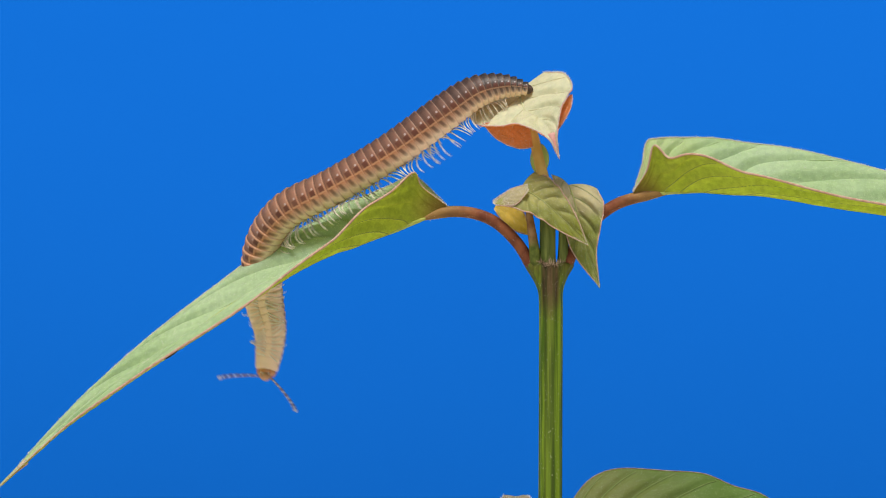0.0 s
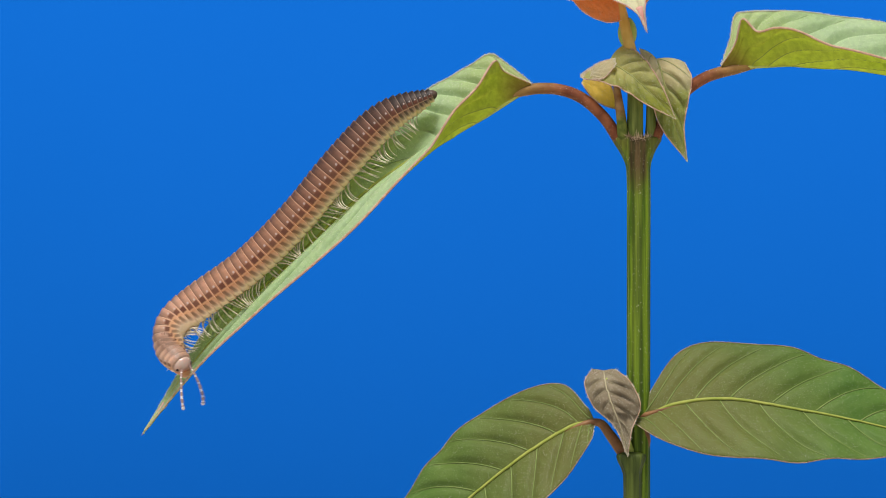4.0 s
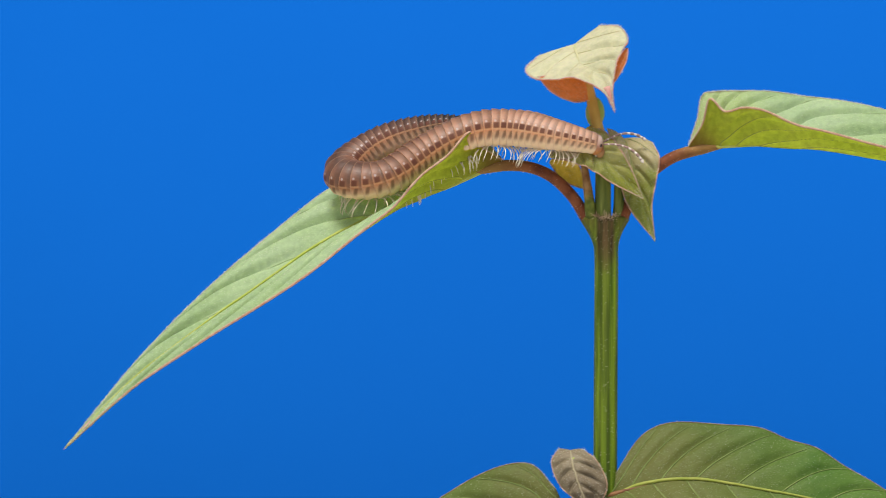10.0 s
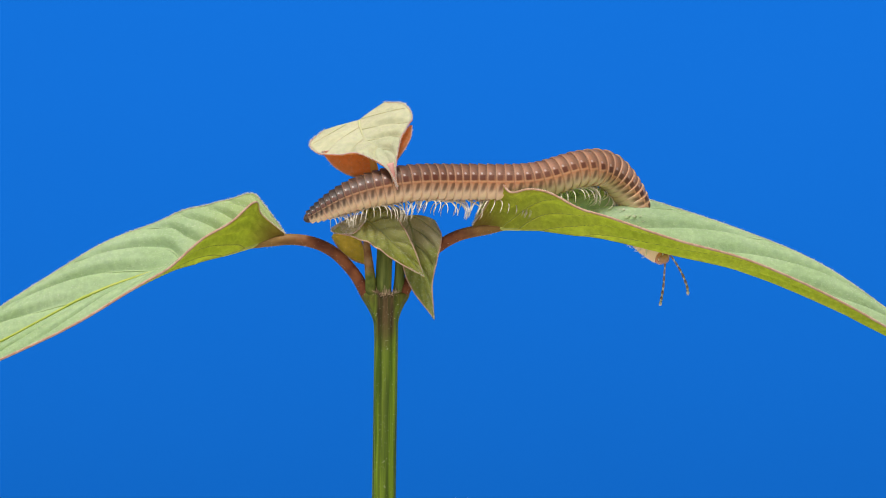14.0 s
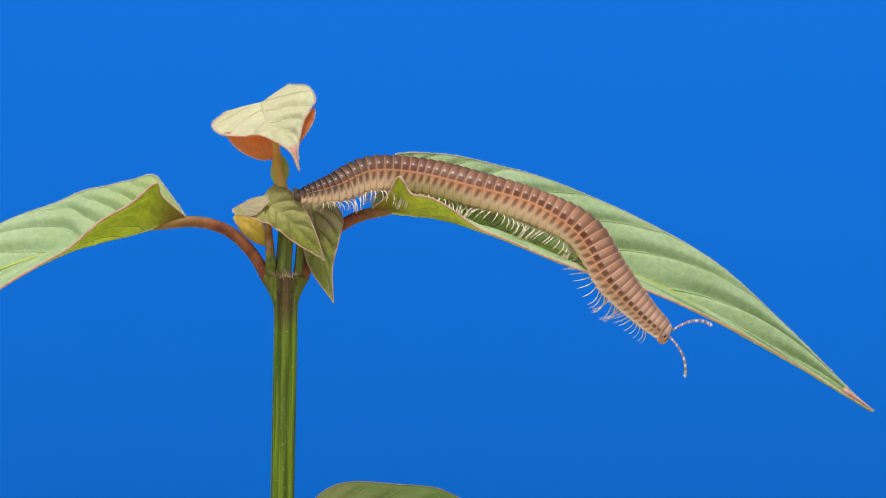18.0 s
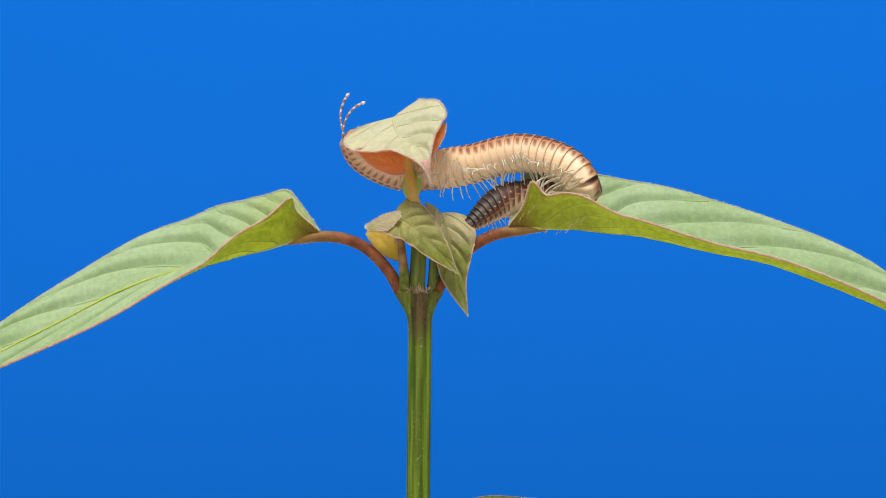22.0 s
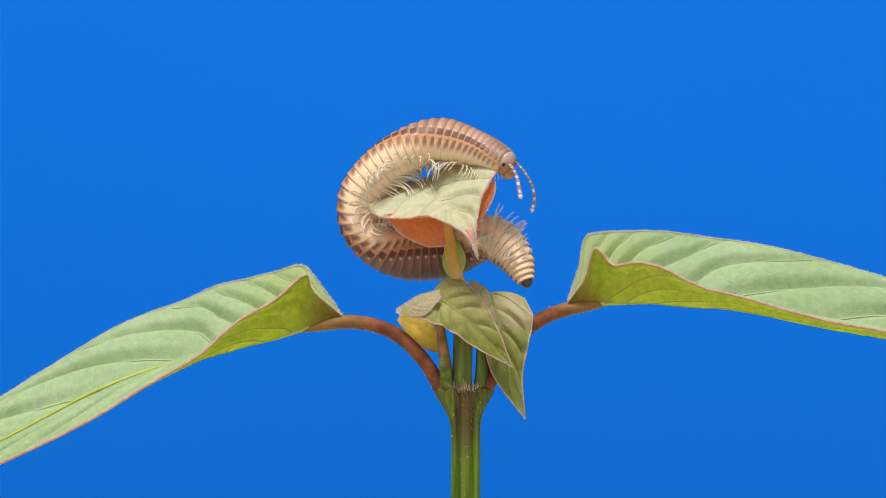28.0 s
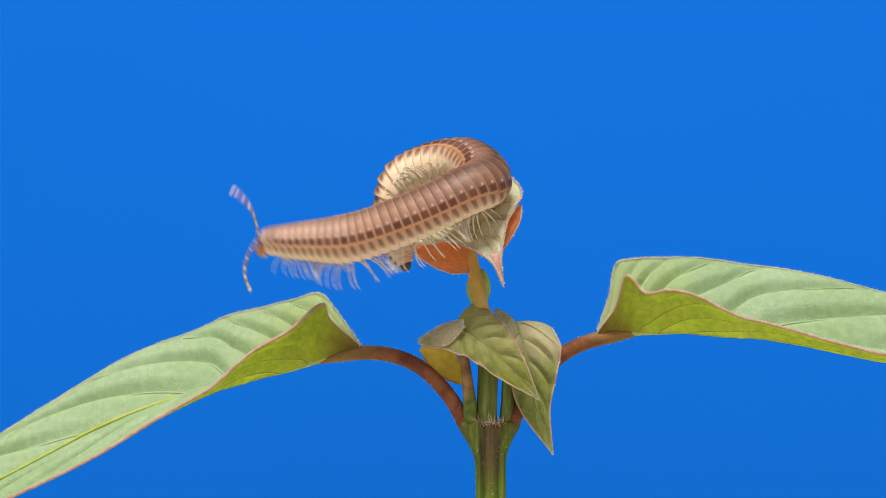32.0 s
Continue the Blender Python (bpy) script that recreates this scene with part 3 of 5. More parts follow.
tagged(part("node_bristles", mesh_of("node_bristles", *merge(collar), (simple_material("node_bristle", (0.16, 0.09, 0.05), (0.55, 0.42, 0.28), 500.0),), smooth=False), plant, "brown bristles round the node"), kind="stuff")
pieces = []
for k in range(420):
    a = rng.uniform(0, 2 * math.pi)
    h = rng.uniform(-560, -10)
    rr = 19.2 if h < -50 else 19.2 + 10 * (h + 50) / 50
    p = at(11, h, 4) + Vector((math.cos(a), math.sin(a), 0)) * rr * PX
    tip = p + Vector((math.cos(a), math.sin(a), rng.uniform(-0.6, 0.6))) * rng.uniform(1.2, 2.6) * PX
    s = Vector((-math.sin(a), math.cos(a), 0)) * 0.25 * PX
    pieces.append(([p + s, p - s, p + Vector((0, 0, 0.6)) * PX, tip], [(0, 1, 3), (1, 2, 3), (2, 0, 3)]))
tagged(part("stem_hairs", mesh_of("stem_hairs", *merge(pieces), (HAIR,), smooth=False), plant, "fine pale hairs on the stem"), kind="stuff")

# the two large upper leaves
left_leaf = blade(
    "leaf", LB,
    [(-165, 106, 0), (-200, 99, -1), (-235, 89, -2), (-265, 80, -3), (-300, 72, -4), (-345, 60, -5), (-390, 51, -5), (-500, 15, -5), (-620, -45, -5), (-740, -107, -4), (-872, -183, -2), (-1008, -286, 0)],
    [(-3, 8, -8), (-8, 49, -30), (16, 80, -52), (6, 56, -78), (-5, 36, -95), (0, 13, -104), (0, -9, -108), (0, -37, -105), (0, -37, -90), (0, -27, -62), (0, -14, -30), (0, 0, 0)],
    [(-3, 10, 6), (-4, 67, 20), (10, 98, 36), (4, 99, 50), (0, 100, 62), (0, 100, 69), (0, 93, 75), (0, 84, 80), (0, 75, 75), (0, 55, 55), (0, 26, 28), (0, 0, 0)],
    UPPER, UNDER, plant, "long pointed pale green leaf drooping from its stalk", hair=3400, rows=260, cols=44, hair_len=3.8, back_rim=PALE_EDGE, rib_size=4.2, rim_size=2.1, quilt=10.0, below=UNDER_VEIN, seed=2)
left_petiole = stalk("petiole", LJ, [(-19, -4, 4), (-25, 8, 3), (-33, 23, 2), (-46, 44, 0), (-66, 67, 0), (-86, 84, 0), (-110, 96, 0), (-138, 103, 0), (-172, 104, -1), (-200, 98, -1), (-228, 91, -1)], 10.3, 10, PETIOLE, plant, "reddish brown leaf stalk, green at its base", flare=0.8, count=34)
right_leaf = blade(
    "leaf", RB,
    [(165, 116, 0), (190, 118, -1), (213, 118, -2), (232, 118, -2.5), (256, 118, -3), (290, 117, -4), (345, 110, -5), (400, 104, -5), (520, 77, -5), (650, 47, -5), (800, -13, -4), (950, -86, -2), (1108, -170, 0)],
    [(2, 8, -8), (2, 42, -26), (-6, 84, -42), (-1, 62, -56), (6, 66, -76), (6, 58, -94), (0, 42, -105), (0, 28, -108), (0, 19, -107), (0, 13, -91), (0, 12, -61), (0, 7, -30), (0, 0, 0)],
    [(2, 10, 6), (-5, 53, 20), (-17, 94, 34), (-14, 99, 43), (-12, 101, 52), (-8, 100, 62), (0, 98, 72), (0, 95, 78), (0, 93, 82), (0, 81, 76), (0, 74, 58), (0, 40, 30), (0, 0, 0)],
    UPPER, UNDER, plant, "long pointed pale green leaf arching outwards from its stalk", hair=3400, rows=260, cols=44, hair_len=3.8, back_rim=PALE_EDGE, rib_size=4.2, rim_size=2.1, quilt=10.0, below=UNDER_VEIN, seed=3)
right_petiole = stalk("petiole", RJ, [(35, -4, 4), (40, 8, 4), (48, 23, 4), (60, 44, 6), (80, 67, 6), (107, 90, 4), (140, 107, 2), (178, 115, -1), (204, 117, -1), (232, 118, -1)], 10.3, 10, PETIOLE, plant, "reddish brown leaf stalk, green at its base", flare=0.8, count=34)

# the lower pair and the small leaf between them
LOWN = at(9, -560, 4)
low_right = blade(
    "lower_leaf", LOWN,
    [(12, -490, -10), (81, -462, -15), (171, -453, -20), (281, -469, -20), (400, -492, -15), (520, -525, -5), (640, -580, 10)],
    [(-25, 5, -5), (-18, -62, -70), (-15, -92, -82), (0, -86, -80), (0, -58, -65), (0, -30, -30), (0, 0, 0)],
    [(14, 40, 5), (5, 90, 50), (12, 98, 60), (20, 98, 60), (10, 78, 50), (0, 42, 30), (0, 0, 0)],
    LOWER_UP, LOWER_DOWN, plant, "broad dark green lower leaf with a reddish edge", veins=9, hair=900, seed=4, quilt=6.0, wave=5.0, slant=1.7, rows=150, cols=20, hair_len=2.6, side=SIDE_LOW, rim=BROWN_EDGE, rim_size=0.9, rib=VEIN_LOW)
stalk("petiole", LOWN, [(14, -555, 4), (25, -530, 0), (20, -505, -6), (14, -488, -10), (40, -477, -14), (85, -464, -17)], 9, 2.5, RED, low_right, "reddish brown leaf stalk")
low_left = blade(
    "lower_leaf", LOWN,
    [(-66, -492, -5), (-110, -505, -10), (-180, -547, -15), (-250, -600, -15), (-320, -660, -10), (-400, -730, 0), (-490, -800, 10)],
    [(0, -8, -5), (35, -25, -40), (55, -50, -60), (70, -55, -65), (60, -50, -55), (35, -30, -30), (0, 0, 0)],
    [(-10, 20, 5), (-20, 76, 30), (-55, 85, 45), (-70, 75, 45), (-62, 60, 40), (-40, 38, 25), (0, 0, 0)],
    LOWER_UP, LOWER_DOWN, plant, "broad dark green lower leaf with a reddish edge", veins=9, hair=900, seed=5, quilt=6.0, wave=5.0, slant=1.7, rows=150, cols=20, hair_len=2.6, side=SIDE_LOW, rim=BROWN_EDGE, rim_size=0.9, rib=VEIN_LOW)
stalk("petiole", LOWN, [(0, -565, 0), (-14, -552, -4), (-38, -518, -8), (-58, -496, -6), (-90, -500, -10), (-120, -512, -12)], 11, 2.5, RED, low_left, "reddish brown leaf stalk")
small = blade(
    "small_leaf", LOWN,
    [(-50, -402, -30), (-45, -430, -45), (-35, -460, -55), (-20, -500, -55), (-7, -552, -50)],
    [(-20, 2, 10), (-38, 5, 15), (-32, -5, 15), (-10, 0, 6), (0, 0, 0)],
    [(20, 2, 10), (42, 8, 15), (50, -3, 15), (20, -5, 6), (0, 0, 0)],
    SMALL, SMALL, plant, "small greyish pink young leaf hanging by the stem", veins=6, slant=1.2, rows=80, cols=12, hair=260, seed=6, rim=MARGIN, rim_size=1.0, side=SMALL_RIB, rib=SMALL_RIB, rib_size=1.8, quilt=7.5, wave=3.0, hair_len=5.0)
stalk("petiole", LOWN, [(4, -560, -6), (-8, -530, -16), (-25, -480, -28), (-40, -440, -34), (-46, -415, -34)], 7, 5, BUD, small)
front_stem = part("side_stem", mesh_of("side_stem", *loft(eased([(-2, -1600, -22, 17, 17), (0, -1000, -22, 15.5, 15.5), (1, -700, -22, 15, 15), (1, -600, -22, 15, 15), (0, -578, -22, 17, 17), (-1, -562, -20, 23, 18), (-1, -552, -19, 24, 16), (-1, -547, -18, 14, 10)], 60), 40, 8, 0.07), (DARK_STEM,)), plant, "dark green lower stem in front of the tall one")

# folded leaves and side shoots sitting in the upper node
SHOOTS = [
    stalk("side_shoot", Vector(), [(6, 4, 0), (5, 20, -4), (5, 45, -6), (5, 90, -4), (2, 150, 4)], 14, 13, AXIL, plant, "upright ribbed green shoot"),
    stalk("side_shoot", Vector(), [(-15, 4, 0), (-17, 18, -8), (-19, 38, -11), (-23, 66, -12), (-28, 100, -6)], 10.5, 6, AXIL_RED, plant, "upright shoot, green below and reddish above"),
    stalk("side_shoot", Vector(), [(30, 4, 4), (32, 20, 0), (33, 40, -2), (34, 75, 0), (40, 110, 4)], 9, 8, AXIL, plant, "upright green shoot"),
]
blade("folded_leaf", Vector(),
      [(42, 148, 22), (52, 120, 2), (62, 80, -6), (74, 30, -10), (97, -34, -12)],
      [(-30, 18, -8), (-26, 0, -16), (-27, -8, -14), (-22, -6, -7), (0, 0, 0)],
      [(50, -6, 8), (52, -8, -10), (36, -8, -14), (17, -4, -7), (0, 0, 0)],
      SHEATH_PALE, SHEATH, plant, "folded young leaf with a pointed hanging tip", veins=5, slant=1.2, rows=100, cols=20, hair=600, wave=4.0, seed=7, rim_size=1.2, side=SIDE_LOW, rib_size=1.5, quilt=6.5, hair_len=2.2, bulge=16.0, rib=VEIN_SOFT)
blade("folded_leaf", Vector(),
      [(-42, 141, -4), (-18, 128, -24), (5, 111, -36), (40, 78, -42), (76, 41, -38)],
      [(-46, -28, -16), (-27, -24, -20), (-19, -20, -16), (-13, -13, -8), (0, 0, 0)],
      [(27, 31, 14), (27, 30, 10), (23, 27, 4), (12, 20, -2), (0, 0, 0)],
      SHEATH, SHEATH_DOWN, plant, "folded olive green young leaf over the node", veins=5, slant=1.2, rows=100, cols=20, hair=600, wave=4.0, seed=8, rim_size=1.2, side=None, rib_size=1.3, quilt=6.0, hair_len=2.2, bulge=16.0, rib=VEIN_SOFT)
blade("folded_leaf", Vector(),
      [(-88, 108, 10), (-65, 97, 15), (-45, 82, 20), (-26, 58, 22)],
      [(-2, -3, 0), (-6, -18, -4), (-6, -16, -4), (0, 0, 0)],
      [(2, 3, 0), (6, 14, 4), (8, 16, 4), (0, 0, 0)],
      SHEATH_DOWN, SHEATH_DOWN, plant, "yellowish underside of a folded leaf", veins=4, rows=40, cols=8, hair=60, seed=9, rim_size=1.3, rib=None, side=None, quilt=1.0, hair_len=4.0)

blade("folded_leaf", Vector(),
      [(-91, 117, -8), (-72, 122, -24), (-52, 131, -34), (-30, 143, -34)],
      [(0, -2, -1), (3, -11, -6), (4, -17, -9), (2, -5, -4)],
      [(0, 2, 1), (-2, 8, 8), (-3, 10, 9), (0, 4, 4)],
      SHEATH_PALE, SHEATH_DOWN, plant, "pale downy turned-up corner of a folded leaf", veins=4, rows=50, cols=12, hair=500, seed=14, rim_size=1.1, rib=None, side=None, quilt=3.0, hair_len=3.6)

# the topmost shoot
SJ = at(-6, 165, 14)
shoot = stalk("top_shoot", SJ, [(4, 138, 14), (-3, 162, 8), (-12, 200, 4), (-20, 235, 10), (-32, 270, 22)], 10.5, 8, STALK, plant, "orange yellow stalk of the topmost leaf")
shoot.location = SJ


def bud():
    line = [at(-9, 170 + 50 * k / 13, 17) - SJ for k in range(14)]
    r = [(17 * math.sin(math.pi * (0.1 + 0.85 * k / 13)) ** 0.6) * PX for k in range(14)]
    return part("bud", mesh_of("bud", *tube(line, r, 16), (BUD,)), shoot, "swollen pale green bud")


bud()


def shoot_blade(mid, a, b, up, down, label, **more):
    ob = blade("young_leaf", SJ, mid, a, b, up, down, shoot, label, **more)
    ob.location = Vector()
    return ob


shoot_blade([(-46, 317, 58), (-42, 298, 20), (-32, 277, -15), (-5, 262, -45), (14, 230, -72), (24, 195, -82)],
            [(-62, -19, 8), (-90, -29, -3), (-72, -27, -10), (-40, -10, -15), (-10, -2, -8), (0, 0, 0)],
            [(44, 33, 3), (76, 47, -5), (80, 42, -10), (36, 24, -10), (8, 8, -5), (0, 0, 0)],
            YOUNG, YOUNG_DOWN, "pale cream green downy leaf with a pink pointed tip", veins=5, slant=1.2, rows=100, cols=18, hair=1300, seed=10, rim=PINK, rim_size=0.9, side=SIDE_YOUNG, rib=SIDE_YOUNG, rib_size=2.4, rib_reach=0.42, quilt=6.0, hair_len=4.6, bulge=2.0)
shoot_blade([(-14, 224, 4), (-45, 228, -8), (-80, 240, -16), (-110, 256, -20)],
            [(0, -8, -2), (-2, -16, -4), (-4, -12, -4), (0, 0, 0)],
            [(0, 22, 8), (0, 26, 10), (0, 18, 8), (0, 0, 0)],
            YOUNG_DOWN, YOUNG_DOWN, "orange red cupped underside of the top leaf", veins=6, rows=50, cols=10, hair=160, seed=11, rim=PINK, rim_size=1.2, rib=None, side=None, quilt=2.0, hair_len=5.0)
shoot_blade([(47, 306, -26), (41, 286, -38), (30, 262, -50), (20, 238, -58)],
            [(-2, 0, 0), (-12, -2, 4), (-10, -2, 4), (0, 0, 0)],
            [(2, 0, 0), (5, -3, 4), (4, -3, 4), (0, 0, 0)],
            YOUNG_DOWN, YOUNG_DOWN, "orange red folded side of the top leaf", veins=3, rows=30, cols=6, hair=50, seed=12, rim=PINK, rim_size=1.1, rib=None, side=None, quilt=0.5, hair_len=4.0)



def tip_of(leaf, joint, points, r0, mat):
    line = spline([at(*p) - joint for p in points], 12)
    part("leaf_tip", mesh_of("leaf_tip", *tube(line, [r0 * (1.05 - k / 11) * PX for k in range(12)], 7), (mat,)), leaf, "pink pointed leaf tip")


tip_of(left_leaf, LB, [(-955, -247, 0), (-980, -265, 0), (-1013, -290, 0)], 5.0, PINK)
tip_of(right_leaf, RB, [(1050, -133, 0), (1081, -150, 0), (1114, -169, 0)], 5.0, PINK)
for ob in shoot.children:
    if ob.name == "young_leaf":
        tip_of(ob, SJ, [(12, 234, -71), (18, 214, -78), (26, 190, -83)], 8.0, PINK)
# a dark nick under the edge of the drooping leaf
nick = spline([at(*p) - LB for p in ((-662, -97, -72), (-675, -103, -71), (-688, -111, -70))], 9)
part("dark_nick", mesh_of("dark_nick", *tube(nick, [r * PX for r in (0.6, 2.2, 3.2, 3.6, 3.4, 3.6, 2.8, 1.8, 0.5)], 8), (DARK_SPOT,)), left_leaf, "small black nick under the leaf edge")
# white specks near the drooping tip
srng = random.Random(8)
specks = []
for k in range(9):
    f = srng.random()
    p = at(-800 - 150 * f, -146 - 88 * f + srng.uniform(0, 7), -4) - LB
    specks.append(tube([p + Vector((0, 0, q)) * PX for q in (-1.5, 0, 1.5)], [0.4 * PX, srng.uniform(1.2, 2.0) * PX, 0.4 * PX], 6))
tagged(part("specks", mesh_of("specks", *merge(specks), (HAIR,)), left_leaf, "tiny white specks on the leaf"), kind="stuff")

# ---- millipede ----
R = 34.5 * PX
COUNT = 54
# shorter rings towards both ends
PITCH = [min(1.0, 0.62 + 0.024 * i, 0.6 + 0.026 * (COUNT - i)) for i in range(COUNT + 1)]
ALONG = [sum(PITCH[:i]) / sum(PITCH[:COUNT]) for i in range(COUNT + 1)]
millipede = tagged(new("millipede"), "brown ringed millipede with pale legs crawling over the plant", "millipede")
millipede.location = NODE


def ring_mesh(mat, around=36, collar=False):
    prof = [(1.6, 0.87), (1.05, 0.925), (0.8, 0.938), (0.5, 0.945), (0.3, 0.957), (0.15, 0.972), (-0.1, 0.988), (-0.45, 1.003), (-0.75, 1.014), (-0.89, 1.012), (-0.955, 0.99), (-0.97, 0.945)]
    if collar:
        # the first plate closes like a dome over the head
        prof = [(1.3, 0.5), (1.22, 0.62), (1.05, 0.75), (0.8, 0.86), (0.5, 0.93), (0.1, 0.98), (-0.3, 1.0), (-0.8, 1.008), (-0.93, 1.0), (-0.97, 0.95)]
    verts, faces = [], []
    for y, k in prof:
        for j in range(around):
            a = 2 * math.pi * j / around
            x, z = math.sin(a), math.cos(a)
            if z < -0.55:
                z = -0.55 - (-z - 0.55) * 0.85
            verts.append((x * k * R * 1.06, y * MM, z * k * R * 0.98))
    for i in range(len(prof) - 1):
        for j in range(around):
            a, b = i * around + j, i * around + (j + 1) % around
            faces.append((a, b, b + around, a + around))
    faces.append(tuple(range(around - 1, -1, -1)))
    faces.append(tuple(range((len(prof) - 1) * around, len(prof) * around)))
    return mesh_of("ring", verts, faces, (mat,))


def leg_mesh(side, bend):
    pts = [Vector(p) * PX for p in ((0, 0, 0), (side * 8, 1, 0), (side * (16 + bend), 2, -3), (side * (24 + bend * 1.3), 2, -9), (side * (29 + bend), 0, -17), (side * (30 + bend * 0.5), -3, -25))]
    line = spline(pts, 14)
    r = [(1.7 - 1.25 * k / 13 + 0.22 * math.sin(k * 1.9)) * PX for k in range(14)]
    return mesh_of("leg", *tube(line, r, 6), (LEGM,))


def head_mesh():
    verts, faces = [], []
    rows, cols = 18, 24
    for i in range(rows + 1):
        p = math.pi * i / rows
        for j in range(cols):
            a = 2 * math.pi * j / cols
            y = math.cos(p)
            x, z = math.sin(p) * math.sin(a), math.sin(p) * math.cos(a)
            # flattened brow and a blunt lip below
            s = 1.0 - 0.12 * max(0.0, y) * max(0.0, z)
            drop = -0.3 * max(0.0, y) ** 2
            verts.append((x * 18.5 * PX, (y * 13 * s - 1) * PX, (z * 18.5 + drop * 8 - 1) * PX))
    for i in range(rows):
        for j in range(cols):
            a, b = i * cols + j, i * cols + (j + 1) % cols
            faces.append((a, a + cols, b + cols, b))
    return mesh_of("head", verts, faces, (HEADM,))


def antenna_mesh(side):
    """A jointed feeler that bends down, dark at its base and banded white towards its tip."""
    pts = spline([Vector(p) * PX for p in ((0, 0, 0), (side * 4, 20, 7), (side * 7, 42, 9), (side * 9, 62, 3), (side * 9, 78, -9))], 36)
    rad = [(1.75 + 0.16 * (k // 5)) * PX * (0.66, 0.9, 1.0, 1.1, 0.95)[k % 5] for k in range(35)] + [0.9 * PX]
    v, f = tube(pts, rad, 8)
    index = [1 if (i // 8) % 5 == 4 or (i // 8) > 18 and (i // 8) % 5 == 0 or (i // 8) > 31 else 0 for i in range(len(f))]
    return mesh_of("antenna", v, f, (BAND, PALE), index)


head = part("head", head_mesh(), millipede, "reddish brown rounded head")
LIP = simple_material("lip_plate", (0.4, 0.19, 0.08), (0.54, 0.3, 0.15), 600.0, 0.35, share=0.2)
part("lip", mesh_of("lip", *tube(spline([Vector(p) * PX for p in ((0, 3, -9), (0, 5, -13), (0, 4, -17), (0, 0, -19))], 8), [r * PX for r in (9, 11, 11.5, 11, 10, 8.5, 6.5, 3)], 14), (LIP,)), head, "orange brown lip plate")
for side in (-1, 1):
    v, f = tube(spline([Vector(p) * PX for p in ((side * 6, 0, -16), (side * 6.5, 2, -19), (side * 5, 3, -22))], 7), [r * PX for r in (1.7, 1.8, 1.7, 1.5, 1.3, 1.0, 0.5)], 7)
    part("palp", mesh_of("palp", v, f, (LEGM,)), head, "small pale mouth part")
for side in (-1, 1):
    v, f = tube([Vector((side * (13.5 + 3.2 * q), 4, 2)) * PX for q in (0, 0.5, 1)], [3.8 * PX, 3.3 * PX, 1.3 * PX], 12)
    part("eye", mesh_of("eye", v, f, (EYEM,)), head, "black eye patch")
antennae = []
for side in (-1, 1):
    a = part("antenna", antenna_mesh(side), head, "banded brown and white antenna")
    a.location = Vector((side * 8, 9, 4)) * PX
    antennae.append((side, a))

RINGS = []
RING_MESHES = [ring_mesh(m) for m in RING_SKINS]
LEGS = {side: [leg_mesh(side, b) for b in (-3, 0, 2, 5)] for side in (-1, 1)}
leg_rng = random.Random(31)
leg_parts = []
for i in range(COUNT):
    tail = COUNT - 1 - i
    size = min(1.0, 0.6 + 0.042 * i) * (0.38, 0.48, 0.56, 0.63, 0.7, 0.76, 0.81, 0.86, 0.9, 0.93, 0.96, 0.98, 1.0)[min(tail, 12)]
    ob = part("ring", RING_MESHES[round(i / (COUNT - 1) * (TONES - 1))] if i else ring_mesh(RING_SKINS[0], 36, True), millipede, "" if i else "smooth domed first plate behind the head")
    ob.scale = (size, PITCH[i + 1] * 1.08 if i else 0.9, size)
    RINGS.append(ob)
    if 2 <= i and tail >= 3:
        for y in (0.4, -0.4):
            for side in (-1, 1):
                leg = part("leg", leg_rng.choice(LEGS[side]), ob)
                leg.location = (side * 7 * PX, y * MM, -R * 0.9)
                leg_parts.append((i, y, side, leg, leg_rng.gauss(0, 0.12)))
part("telson", mesh_of("telson", *tube([Vector((0, -y, 0.5)) * PX for y in (6, 12, 18, 23, 26)], [25 * PX, 24 * PX, 20 * PX, 13 * PX, 4 * PX], 16), (TELSON,)), RINGS[-1], "dark pointed last segment")

# ---- backdrop and the unseen board that bounces light ----
def slab(name, x0, x1, y0, y1, z0, z1, mat, label, category):
    bm = bmesh.new()
    bmesh.ops.create_cube(bm, size=1.0)
    for v in bm.verts:
        v.co = ((x0 + x1) / 2 + v.co.x * (x1 - x0), (y0 + y1) / 2 + v.co.y * (y1 - y0), (z0 + z1) / 2 + v.co.z * (z1 - z0))
    bmesh.ops.bevel(bm, geom=bm.edges[:], offset=0.0015, segments=2, affect="EDGES")
    me = bpy.data.meshes.new(name)
    bm.to_mesh(me)
    bm.free()
    me.materials.append(mat)
    return tagged(new(name, me), label, category, kind="structure")


# added out of view: carries the stem and brightens undersides as a reflector
slab("ground", -8.0, 8.0, -8.0, 8.0, -0.03, 0.0, BOUNCE_BOARD, "unseen pale board under the plant, added to bounce light", "table")


def paper():
    """A sheet of blue paper that leans back more and more towards its top; the curve is added to imitate light falling
    off downwards.
    """
    verts, faces = [], []
    rows, cols = 40, 24
    for side in (0, 1):
        y, z = 0.33 + 0.0015 * side, 0.0
        for k in range(rows + 1):
            for j in range(cols + 1):
                x = -0.8 + 1.6 * j / cols
                verts.append((x, y, z))
            # falloff put into the shape: the top turns to the sun, the foot away
            lean = -0.3 + 1.4 * z / 0.3
            step = 0.62 / rows
            y += math.sin(lean) * step
            z += math.cos(lean) * step
    o = (rows + 1) * (cols + 1)
    for k in range(rows):
        for j in range(cols):
            a = k * (cols + 1) + j
            q = (a, a + 1, a + cols + 2, a + cols + 1)
            faces += [q, tuple(i + o for i in reversed(q))]
